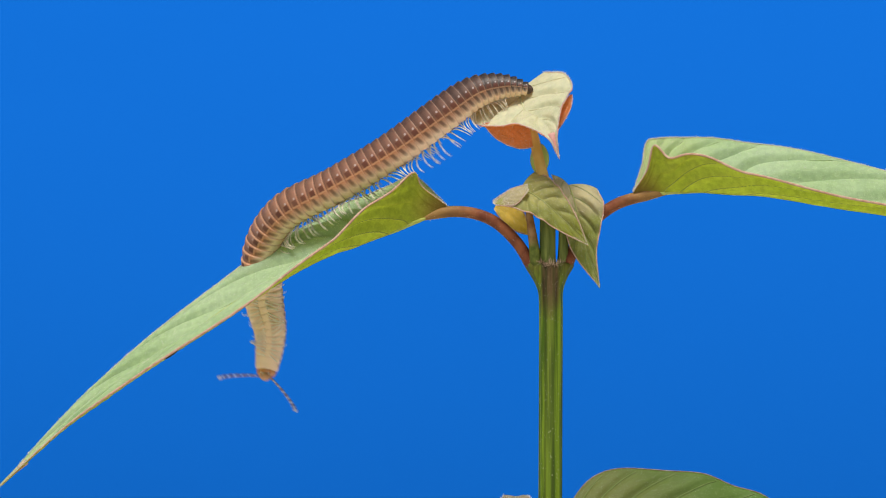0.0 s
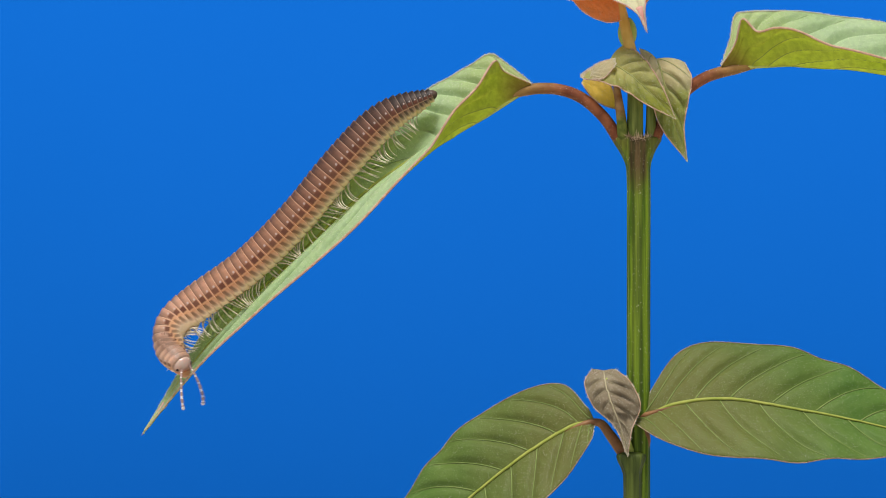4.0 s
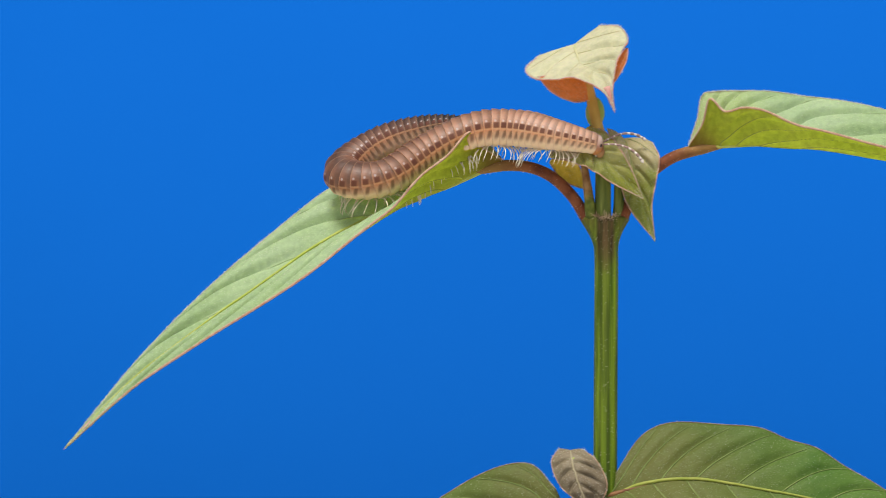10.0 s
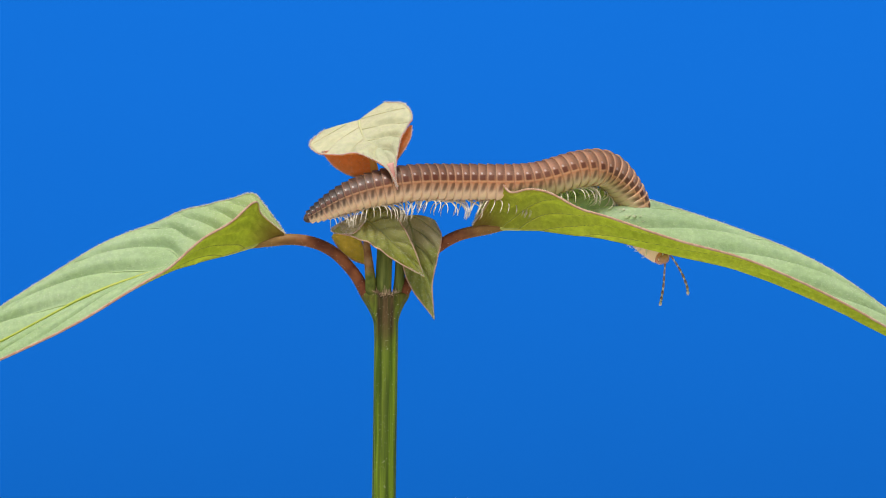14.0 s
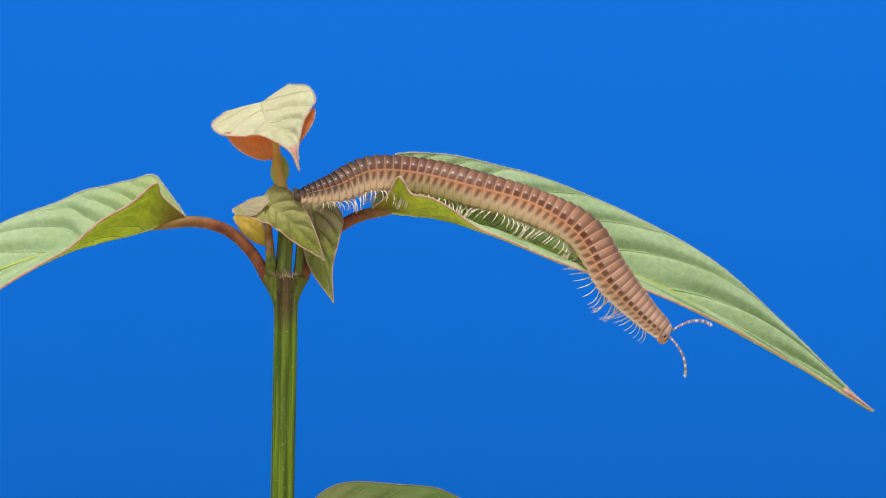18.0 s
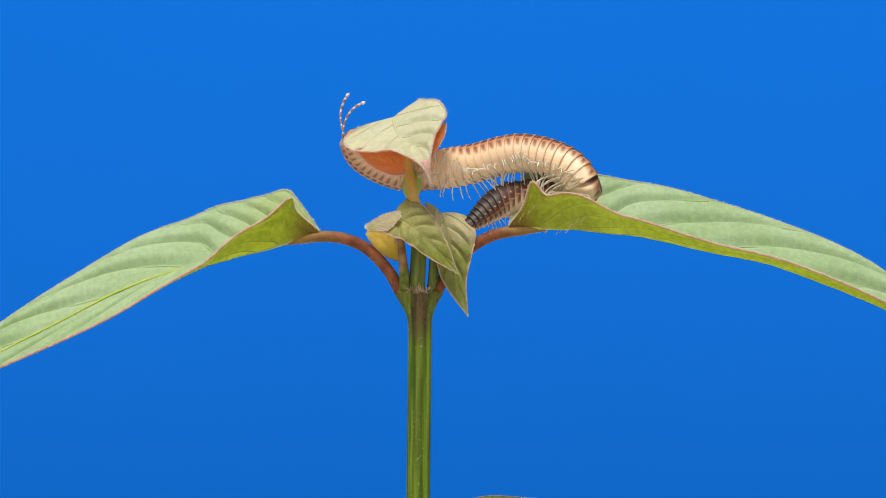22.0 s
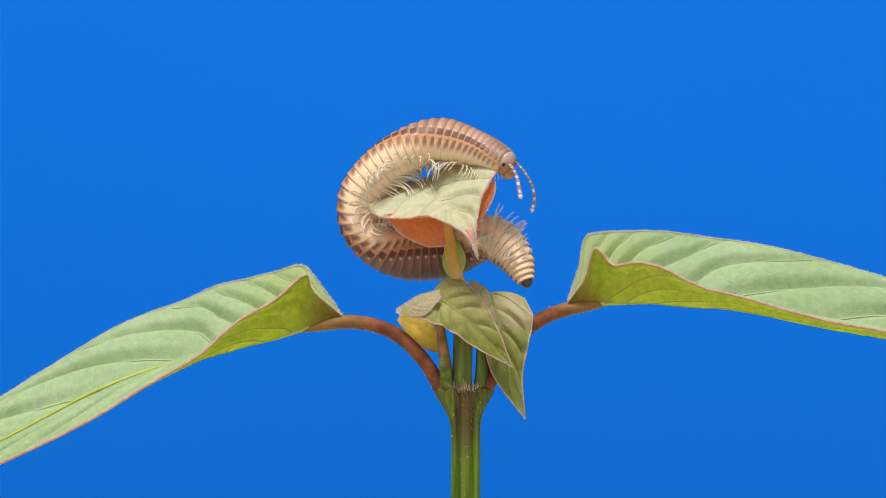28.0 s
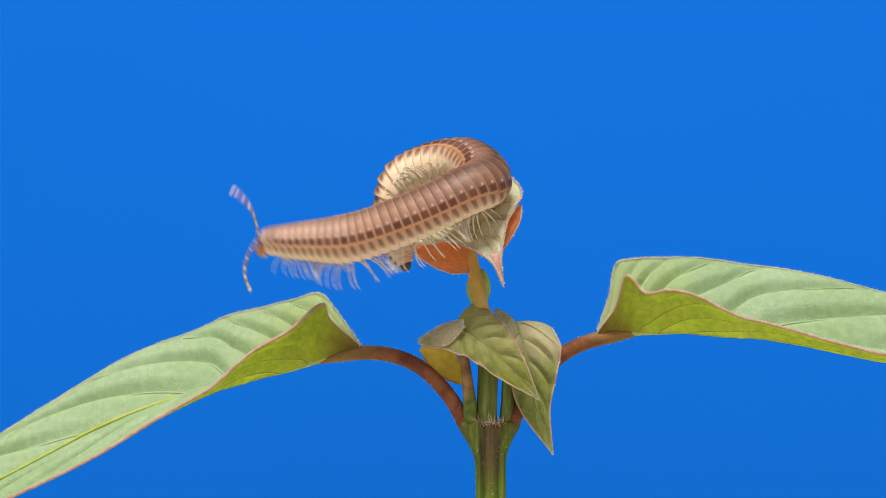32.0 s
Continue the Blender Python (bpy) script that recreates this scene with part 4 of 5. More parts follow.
    rim = list(range(cols + 1)) + [k * (cols + 1) + cols for k in range(1, rows + 1)] + [rows * (cols + 1) + j for j in range(cols - 1, -1, -1)] + [k * (cols + 1) for k in range(rows - 1, 0, -1)]
    for a, b in zip(rim, rim[1:] + rim[:1]):
        faces.append((b, a, a + o, b + o))
    tagged(new("backdrop", mesh_of("backdrop", verts, faces, (BLUE,))), "plain matte blue paper behind the plant", "backdrop", kind="structure")


paper()


# ---- what moves ----
LETTERS = {"U": (0, 0, 1), "D": (0, 0, -1), "L": (-1, 0, 0), "R": (1, 0, 0), "T": (0, -1, 0), "A": (0, 1, 0)}
SPINES = []


def spine(t, *points):
    """The body's line at t, from the head to the tail: millimetres right of, behind and above the node, and which way the back faces."""
    pos = spline([p[:3] for p in points], 220)
    ups = spline([sum((Vector(LETTERS[c]) for c in p[3]), Vector()).normalized() for p in points], 220)
    run = [0.0]
    for a, b in zip(pos, pos[1:]):
        run.append(run[-1] + (b - a).length)
    total = run[-1]
    out, k = [], 0
    for i in range(COUNT + 1):
        goal = total * (0.012 + 0.983 * ALONG[i])
        while k < 218 and run[k + 1] < goal:
            k += 1
        f = (goal - run[k]) / max(run[k + 1] - run[k], 1e-9)
        out.append((pos[k].lerp(pos[k + 1], f), ups[k].lerp(ups[k + 1], f)))
    SPINES.append((t, out))


def body_at(t):
    """The line between two known ones, gliding."""
    j = max(i for i, s in enumerate(SPINES) if s[0] <= t + 1e-6)
    if j == len(SPINES) - 1:
        return SPINES[j][1]
    (t0, a), (t1, b) = SPINES[j], SPINES[j + 1]
    f = (t - t0) / (t1 - t0)
    before = SPINES[j - 1] if j else SPINES[j]
    after = SPINES[j + 2] if j + 2 < len(SPINES) else SPINES[j + 1]
    h = t1 - t0
    out = []
    for i in range(COUNT + 1):
        p0, p1 = a[i][0], b[i][0]
        m0 = (p1 - before[1][i][0]) * (h / max(t1 - before[0], 1e-6))
        m1 = (after[1][i][0] - p0) * (h / max(after[0] - t0, 1e-6))
        m0, m1 = m0 * 0.8, m1 * 0.8
        f2, f3 = f * f, f * f * f
        p = p0 * (2 * f3 - 3 * f2 + 1) + m0 * (f3 - 2 * f2 + f) + p1 * (3 * f2 - 2 * f3) + m1 * (f3 - f2)
        up = a[i][1].lerp(b[i][1], f)
        out.append((p, up))
    return out


def body_poses(t):
    line = body_at(t)
    out = []
    for i in range(COUNT + 1):
        fwd = (line[max(i - 1, 0)][0] - line[min(i + 1, COUNT)][0]).normalized()
        up = line[i][1] - fwd * line[i][1].dot(fwd)
        up = up.normalized() if up.length > 1e-4 else Vector((0, -0.3, 1)).normalized()
        out.append([fwd, up])
    # even out the roll along the body
    for _ in range(3):
        ups = [o[1] for o in out]
        for i in range(COUNT + 1):
            u = ups[max(i - 1, 0)] + ups[i] * 2 + ups[min(i + 1, COUNT)]
            u -= out[i][0] * u.dot(out[i][0])
            if u.length > 1e-3:
                out[i][1] = u.normalized()
    poses = []
    for i, (fwd, up) in enumerate(out):
        x = fwd.cross(up)
        m = Matrix((x, fwd, up)).transposed().to_4x4()
        m.translation = line[i][0] * MM
        poses.append(m)
    return poses


def droop(leaf, petiole, joint, base, sign, rows):
    """A leaf sinks under the weight: seconds, droop, roll and the turn of its stalk, in degrees."""
    stalk_rows, leaf_rows = [], []
    for t, a, r, p in rows:
        turn = Matrix.Rotation(radians(sign * p), 4, "Y")
        stalk_rows.append((t, Matrix.Translation(joint) @ turn))
        place = joint + turn @ (base - joint)
        leaf_rows.append((t, Matrix.Translation(place) @ Matrix.Rotation(radians(sign * a), 4, "Y") @ Matrix.Rotation(radians(r), 4, "X")))
    walk(petiole, stalk_rows)
    walk(leaf, leaf_rows)


def motions():
    spine(0, (-50.1, 8.5, -19.6, "A"), (-49.3, 8.5, -11.7, "A"), (-50.6, 8.5, -4.6, "AAU"), (-50.5, 5.5, 3.5, "LLU"), (-46.1, 1.5, 10, "UULT"), (-37.4, -1, 14.4, "UUUUT"), (-27.4, -1.5, 20.4, "UUUUT"), (-18.4, -1, 26.9, "UUUUT"), (-12.5, 0, 31, "UUUUT"), (-7.5, 1, 32.2, "UUUUT"), (-3.3, 1.5, 31.8, "UU"))
    spine(0.5, (-66, -2, -5.9, "UUT"), (-61.8, -2, -4.4, "UUT"), (-56.3, -2, -0.4, "UUUUT"), (-50.3, -2, 7.3, "UUUUT"), (-43.4, -1.5, 11, "UUUUT"), (-33.9, -1.5, 16.3, "UUUUT"), (-24.9, -1.5, 22, "UUUUT"), (-19, -1, 27.5, "UUUUT"), (-15, 0, 31.2, "UUUUT"), (-10, 1, 32.8, "UUUUT"), (-3, 1.5, 31.4, "UUUUT"))
    spine(1, (-54.5, -4.5, -0.9, "UUT"), (-56.6, -3.5, 1.7, "UULT"), (-56.7, -2, 5.5, "UULT"), (-52.3, -1.5, 9, "UUUUT"), (-44.3, -1.5, 12, "UUUUT"), (-34.8, -1.5, 16.7, "UUUUT"), (-25.9, -1.5, 22, "UUUUT"), (-18.9, -1, 27.5, "UUUUT"), (-14.9, 0, 31.4, "UUUUT"), (-9.9, 1, 33.1, "UUUUT"), (-0.9, 1.5, 31.4, "UUUUT"))
    spine(1.5, (-65.2, -3.5, -8.9, "UUT"), (-61.5, -3, -6.8, "UUT"), (-55.6, -2.5, -1.8, "UUUUT"), (-49.6, -2, 5.2, "UUUUT"), (-42.1, -2, 11.2, "UUUUT"), (-32.7, -2, 16.8, "UUUUT"), (-22.7, -1.5, 23.8, "UUUUT"), (-16.8, -0.5, 29.2, "UUUUT"), (-11.8, 0.5, 32, "UUUUT"), (-5.1, 1, 32.3, "UUUUT"))
    spine(2, (-71.5, -3.5, -17.4, "UUT"), (-66.7, -3, -13.7, "UUT"), (-59.8, -2.5, -7.9, "UUUUT"), (-52.9, -2, -0.4, "UUUUT"), (-44.9, -2, 8, "UUUUT"), (-36.9, -2, 14.3, "UUUUT"), (-28, -1.5, 19.7, "UUUUT"), (-20, -0.5, 25.3, "UUUUT"), (-13.1, 0.5, 29.4, "UUUUT"))
    spine(2.5, (-81.3, -3.5, -26.1, "UUT"), (-75.6, -3, -21.8, "UUT"), (-65.7, -2.5, -13.3, "UUUT"), (-55.8, -2, -5, "UUUT"), (-46.8, -2, 4.6, "UUUT"), (-38.8, -2, 11.3, "UUUT"), (-29.9, -1.5, 17.3, "UUUT"), (-21, -0.5, 20.6, "UUUT"))
    spine(3, (-88.6, -3.5, -44.4, "UUT"), (-85, -3, -36.2, "UUT"), (-77.2, -2.5, -29.1, "UUUT"), (-66.2, -2, -19.7, "UUUT"), (-57.6, -2, -9.8, "UUUT"), (-49, -2, 0.9, "UUUT"), (-40.9, -1.5, 8.2, "UUUT"), (-32.8, -0.5, 11.9, "UUUT"))
    spine(3.5, (-79.7, 4.5, -46.3, "LLD"), (-82.9, 3, -41.2, "LLA"), (-82.5, -0.5, -35.5, "LLU"), (-77.6, -2, -31.4, "UUUT"), (-68.1, -2, -23.2, "UUUT"), (-59.1, -2, -12.7, "UUUT"), (-51.2, -2, -3.7, "UUUT"), (-43.2, -1.5, 4.8, "UUUT"), (-36.1, -0.5, 8.8, "UUUT"))
    spine(4, (-78.6, -7, -39.8, "UUT"), (-81.6, -4.5, -36.7, "LUT"), (-81.5, -3, -32.6, "LLU"), (-77.2, -2.2, -28.6, "UULT"), (-67.7, -2, -21.7, "UUUT"), (-59.2, -2, -13.2, "UUUT"), (-51.8, -2, -4.2, "UUUT"), (-43.8, -1.5, 4.1, "UUUT"), (-35.7, -0.5, 8.2, "UUUT"))
    spine(4.3, (-65, -5.5, -46.8, "DDT"), (-71.4, -5.5, -43.6, "DDLT"), (-76.3, -4.5, -38.7, "LLDT"), (-76.9, -3, -32.8, "LLT"), (-72.3, -2.2, -27.1, "UULT"), (-64.3, -2, -18.7, "UUUT"), (-56.4, -2, -9.4, "UUUT"), (-47.9, -2, 0.7, "UUUT"), (-41.9, -1.5, 5.7, "UUUT"), (-35.8, -0.5, 8, "UUUT"))
    spine(4.5, (-65.4, -7, -33.3, "TTU"), (-70.9, -6.5, -35.1, "TTD"), (-75.8, -4.5, -33.8, "LTT"), (-76.2, -3, -29.7, "LUT"), (-72.3, -2.2, -25.3, "UULT"), (-64.9, -2, -17.8, "UUUT"), (-56.4, -2, -8.7, "UUUT"), (-47.9, -2, 1.1, "UUUT"), (-42, -1.5, 6.1, "UUUT"), (-35.1, -0.5, 8.6, "UUUT"))
    spine(5.5, (-81.3, -5.5, -38.5, "UUT"), (-80.5, -4, -33.6, "LUT"), (-76.7, -2.5, -29.2, "UULT"), (-67.8, -2, -20.7, "UUUT"), (-57.9, -2, -9.8, "UUUT"), (-49.9, -2, -0.5, "UUUT"), (-41.9, -1.5, 6.5, "UUUT"), (-33, -0.5, 10.5, "UUUT"))
    spine(6.5, (-83, -3.5, -36.4, "UUT"), (-79.6, -3, -33.8, "UUT"), (-75.6, -2.5, -29.2, "UUUT"), (-68.7, -2.2, -22.3, "UUUT"), (-58.7, -2, -10.7, "UUUT"), (-50.8, -2, -1.3, "UUUT"), (-42.8, -1.5, 6.2, "UUUT"), (-35.9, -1, 10.7, "UUUT"), (-29.4, 0, 12.6, "UUUT"))
    spine(7, (-71.9, -8, -21.3, "UUUT"), (-75.3, -7.2, -23.1, "UUUT"), (-76.7, -4.5, -25.9, "UULT"), (-73.1, -1.8, -23.9, "UUUT"), (-67.1, -1.5, -19.3, "UUUT"), (-58.6, -2, -10.6, "UUUT"), (-50.6, -2, -0.3, "UUUT"), (-42.7, -1.5, 6.7, "UUUT"), (-34.8, 0.2, 12.2, "UUUT"), (-26.1, 0, 15.6, "UUUT"))
    spine(7.3, (-57.6, -8, -12.6, "UUUT"), (-64, -8, -16.3, "UUUT"), (-69.5, -7, -19.6, "UUUT"), (-71.7, -4, -19.7, "UULT"), (-68.7, -1.2, -16.4, "UUUT"), (-62.7, -0.8, -11.1, "UUUT"), (-55.3, 0.4, -3.1, "UUUT"), (-47.3, 0.4, 4.9, "UUUT"), (-38.3, 0.7, 10.7, "UUUT"), (-25.6, 0, 16.6, "UUUT"))
    spine(7.6, (-47.4, -4.2, -4.1, "UUUT"), (-55.1, -8, -7.5, "UUUT"), (-62.5, -7.2, -12.3, "UUUT"), (-65.8, -4.2, -14.3, "UULT"), (-62.7, -1, -10.9, "UUUT"), (-57.2, -0.5, -5.4, "UUUT"), (-49.3, 0.7, 2.4, "UUUT"), (-39.3, 0.7, 10.3, "UUUT"), (-25.3, 0, 17.4, "UUUT"))
    spine(8, (-39.8, -7.6, -2.3, "UUUT"), (-46, -5.6, -2.7, "UUUT"), (-54.3, -4.2, -7.1, "UUUT"), (-60, -4.5, -9.8, "UULT"), (-59, -1, -6.2, "UUUT"), (-53.2, 0.9, -0.9, "UUUT"), (-46.2, 0.9, 6.6, "UUUT"), (-37.2, 0.9, 12.3, "UUUT"), (-25, 0, 17.8, "UUUT"))
    spine(8.3, (-30.4, -8, -5.4, "UUUT"), (-37.4, -4.2, -3.6, "UUUT"), (-45.3, -4.2, -3.5, "UUUT"), (-52.3, -4.2, -6.6, "UUUT"), (-56.8, -4, -7.1, "UULT"), (-56.1, -0.8, -3.2, "UUUT"), (-50.2, 0.9, 3, "UUUT"), (-43.2, 0.9, 9.2, "UUUT"), (-34.5, 0.9, 14.3, "UUUT"), (-24.8, 0, 17.7, "UUUT"))
    spine(8.6, (-25.5, -8, 2, "UUUT"), (-32.4, -4.2, 0.1, "UUUT"), (-41.4, -4.2, -1.4, "UUUT"), (-48.8, -4.2, -3.8, "UUUT"), (-54.1, -4, -4.1, "UULT"), (-53.2, 0.4, 0.4, "UUUT"), (-47.2, 0.9, 6.6, "UUUT"), (-39.2, 0.9, 12.9, "UUUT"), (-24.8, 0, 18.3, "UUUT"))
    spine(9, (-33, -4.2, 14.6, "UUUT"), (-39.6, -4.2, 10, "UUUT"), (-44.8, -4.2, 2.8, "UUUT"), (-49.2, -4.2, -2.8, "UUUT"), (-53.2, -3, -3.9, "UULT"), (-51.6, 0.9, 0.8, "UUUT"), (-45, 2.6, 6.5, "UUUT"), (-36.4, 2.8, 12.7, "UUUT"), (-29.4, 2, 16.2, "UUUT"), (-25.4, 0.6, 17.6, "UUUT"))
    spine(9.3, (-23.2, -1.6, 14.8, "UUUT"), (-31.7, -1.8, 10.8, "UUUT"), (-39, -4.2, 7, "UUUT"), (-47, -4.2, 1.3, "UUUT"), (-53.2, -3.8, -1.3, "UULT"), (-52.7, 0.7, 1.8, "UUUT"), (-47, 2.4, 7.5, "UUUT"), (-37.4, 2.4, 13.3, "UUUT"), (-25.1, 2.6, 16.9, "UUUT"))
    spine(9.6, (-12.1, -2.8, 17.8, "UUUT"), (-19.6, -1.6, 16.4, "UUUT"), (-27.6, -1.6, 13.2, "UUUT"), (-36, -1.8, 7.5, "UUUT"), (-44.3, -4.2, 2.4, "UUUT"), (-49.5, -4, 2.4, "UULT"), (-48.9, 0.7, 5.5, "UUUT"), (-42.3, 2.4, 11.4, "UUUT"), (-33.3, 2.4, 15.7, "UUUT"), (-23.9, 2.6, 17.3, "UUUT"))
    spine(10, (0.4, -4, 13.4, "UUUUT"), (-6.2, -4.2, 14.9, "UUUUT"), (-14.2, -1.6, 16.4, "UUUUT"), (-21.7, -1.6, 16.2, "UUUUT"), (-29.7, -1.6, 12.7, "UUUUT"), (-37.5, -4.2, 7.8, "UUUUT"), (-43.2, -3.2, 7.4, "UULT"), (-45.4, 0, 8.9, "UUL"), (-43, 3, 11.5, "UU"), (-37.5, 4, 14.4, "UU"), (-31, 4, 16.4, "UU"), (-24.9, 3.4, 17.7, "UU"))
    spine(10.5, (12.3, -2.8, 12.6, "UUUUT"), (4.1, -4.5, 14.5, "UUUUT"), (-3.8, -5, 16.1, "UUUUT"), (-13.8, -1.8, 16.5, "UUUUT"), (-21.8, -1.6, 15.4, "UUUUT"), (-30.8, -1.6, 12, "UUUUT"), (-37.5, -3.8, 10, "UUUUT"), (-41.2, -2, 11.2, "UULT"), (-41.6, 1.4, 13, "UUL"), (-38.8, 4, 15, "UU"), (-32, 5, 17.2, "UU"), (-23.7, 4.6, 18, "UU"))
    spine(11, (19.1, -5.5, 2.5, "UUTR"), (13.3, -5.5, 6.3, "UUTR"), (5.4, -5, 12.2, "UUUUT"), (-3.5, -4, 16.1, "UUUUT"), (-13.5, -1.8, 16.7, "UUUUT"), (-23.5, -1.6, 15.3, "UUUUT"), (-31.5, -3.2, 12.8, "UUUUT"), (-35.8, -1.6, 13.8, "UULT"), (-36.8, 1.8, 15.4, "UUL"), (-34.6, 4.6, 17, "UU"), (-29.5, 5.6, 18.4, "UU"), (-23.3, 5.2, 18.6, "UU"))
    spine(11.5, (21.5, -3.5, 20.6, "TTU"), (15.5, -3.8, 15.4, "TTU"), (7.5, -4.2, 13.8, "UTT"), (-1.4, -4.5, 15.1, "UUUUT"), (-13.4, -2.8, 15.7, "UUUUT"), (-23.4, -2.2, 15, "UUUUT"), (-30, -3, 13.8, "UUUUT"), (-34.2, -1.4, 14.8, "UULT"), (-35, 2, 16.4, "UUL"), (-32.6, 4.8, 18, "UU"), (-28, 5.6, 18.9, "UU"), (-23.2, 5.2, 18.8, "UU"))
    spine(12, (26.8, -1.2, 20.4, "UUUUT"), (19.1, -1.6, 20.3, "UUUUT"), (9.1, -2.8, 18.8, "UUUUT"), (-0.8, -4.5, 16.9, "UUUUT"), (-10.8, -2.8, 16.6, "UUUUT"), (-21.8, -2.2, 15.9, "UUUUT"), (-28.5, -2.6, 15, "UUUUT"), (-32.6, -1.2, 15.8, "UULT"), (-33.6, 2, 17.2, "UUL"), (-31.5, 4.8, 18.5, "UU"), (-27.5, 5.6, 19.2, "UU"), (-23.2, 5.4, 19, "UU"))
    spine(12.5, (30.5, -1.2, 23.8, "UUUUUUUT"), (24.3, -1.2, 22, "UUUUUUUT"), (14.3, -1.6, 20.9, "UUUUUUUT"), (4.4, -4, 19.7, "UUUUUUUT"), (-7.6, -2.8, 17.5, "UUUUUUUT"), (-18.6, -1.6, 16.2, "UUUUUUUT"), (-26.5, -2.4, 15.8, "UUUUUUUT"), (-30.2, -1, 16.2, "UULT"), (-30.8, 2.2, 17.2, "UUL"), (-28.6, 4.8, 18, "UU"), (-23.5, 5.6, 18.4, "UU"))
    spine(13, (41.1, -0.5, 24, "UUUUUUUT"), (32.6, -0.8, 22.3, "UUUUUUUT"), (22.6, -1.6, 20.5, "UUUUUUUT"), (10.6, -2.8, 19.2, "UUUUUUUT"), (-1.3, -4, 19.2, "UUUUUUUT"), (-13.3, -2.8, 17.7, "UUUUUUUT"), (-22.3, -1.6, 16.8, "UUUUUUUT"), (-26.6, -0.6, 15.8, "UULT"), (-26.2, 3.4, 15.4, "UULA"), (-20.5, 5.2, 15.4, "UUA"), (-12.5, 5.4, 15.6, "UUA"))
    spine(13.5, (46.1, 0, 22.8, "UUUUUUUT"), (40.3, -0.2, 23.5, "UUUUUUUT"), (32.2, -0.8, 22.3, "UUUUUUUT"), (21.2, -1.6, 20.5, "UUUUUUUT"), (9.2, -2.8, 19.9, "UUUUUUUT"), (-2.7, -4, 19.5, "UUUUUUUT"), (-12.7, -2.8, 17.3, "UUUUUUUT"), (-20.5, -1.6, 16.4, "UUUUUUUT"))
    spine(14, (51.4, 7.5, 7, "RAA"), (47.2, 8.8, 11.3, "RAA"), (44.6, 7.8, 17.9, "RRA"), (40.8, 4.8, 22.6, "RRU"), (35.6, 1.2, 22.9, "UUUUUUUT"), (26.6, -1.2, 20.6, "UUUUUUUT"), (14.6, -1.6, 20.4, "UUUUUUUT"), (4.6, -4, 20.1, "UUUUUUUT"), (-4.4, -4, 18.1, "UUUUUUUT"), (-12.3, -2.8, 14.3, "UUUUUUUT"))
    spine(14.5, (56.9, 7.8, 4, "RUA"), (50.9, 8.8, 6.7, "RUA"), (46.7, 9, 11.6, "RRA"), (44.2, 6.8, 18.6, "RRA"), (38.9, 3.2, 22.4, "RRU"), (32.7, 0, 20.9, "UUUUUUUT"), (23.2, -1.6, 19.6, "UUUUUUUT"), (11.2, -2.8, 19.1, "UUUUUUUT"), (2.2, -4, 19.1, "UUUUUUUT"), (-5.7, -4, 17.3, "UUUUUUUT"))
    spine(15, (33.7, 7.5, 5.9, "AAD"), (38, 8.2, 7.8, "AAD"), (42.6, 9, 9.6, "RRA"), (43.5, 7.8, 15.4, "RRA"), (40.7, 4.2, 20.7, "RRU"), (35.6, 0.5, 21.5, "UUUUUUUT"), (26, -1.6, 19.4, "UUUUUUUT"), (15, -1.6, 18.4, "UUUUUUUT"), (4, -4, 18.6, "UUUUUUUT"), (-5.2, -4, 18, "UUUUUUUT"))
    spine(15.5, (60.6, 9.2, 3.9, "RRU"), (53.5, 9.5, 8.2, "RRU"), (45.8, 8.2, 14, "RRA"), (41.5, 4.5, 19.8, "RUA"), (36.3, 0.5, 21.7, "UUUUUUUT"), (27.7, -1.6, 19.3, "UUUUUUUT"), (16.7, -1.6, 18.5, "UUUUUUUT"), (8.7, -2.8, 17.6, "UUUUUUUT"), (1.7, -4, 19, "UUUUUUUT"), (-4.5, -4, 18.1, "UUUUUUUT"))
    spine(16.5, (56.4, -2, 10.9, "UUTR"), (51.5, -1, 15, "UU"), (45.5, -1, 17.7, "UU"), (38.5, -1.2, 19.1, "UU"), (29.5, -1.6, 19.2, "UU"), (19.5, -1.6, 18.4, "UU"), (9.5, -2.8, 17.2, "UU"), (1.5, -4, 17.7, "UU"), (-3.2, -4, 18.1, "UU"))
    spine(17.5, (54.3, -7.5, -3, "RTT"), (54.9, -7.5, 2.9, "RTT"), (53.7, -6, 9.8, "RUT"), (47, -5, 13.6, "UUTR"), (38.2, -4, 17.3, "UU"), (28.3, -1.6, 18.9, "UU"), (18.4, -1.6, 17.9, "UU"), (9.4, -2.8, 16.8, "UU"), (3.4, -4, 17.6, "UU"), (-1.9, -4, 18.3, "UU"))
    spine(18, (68, -8, -9.5, "RUT"), (63.6, -8, -5.5, "RUT"), (58.2, -8, 0.6, "RUT"), (53.3, -7, 8.3, "UUTR"), (46, -5.5, 12.3, "UU"), (36.1, -4.5, 15.5, "UU"), (26.3, -1.6, 18.1, "UU"), (16.3, -1.6, 18.8, "UU"), (9.3, -2.8, 16.2, "UU"), (3.6, -4, 14.8, "UU"))
    spine(18.5, (57.7, -8.5, -21.8, "RTT"), (56.2, -8.5, -13.4, "RTT"), (55.3, -8.5, -4.5, "RTT"), (54.8, -7.5, 3.8, "RUT"), (50, -6, 10.1, "UTR"), (41.1, -5, 14.1, "UU"), (31.3, -4, 16.8, "UU"), (21.4, -1.6, 18.3, "UU"), (14.4, -1.6, 17.3, "UU"), (8.7, -2.8, 14.9, "UU"))
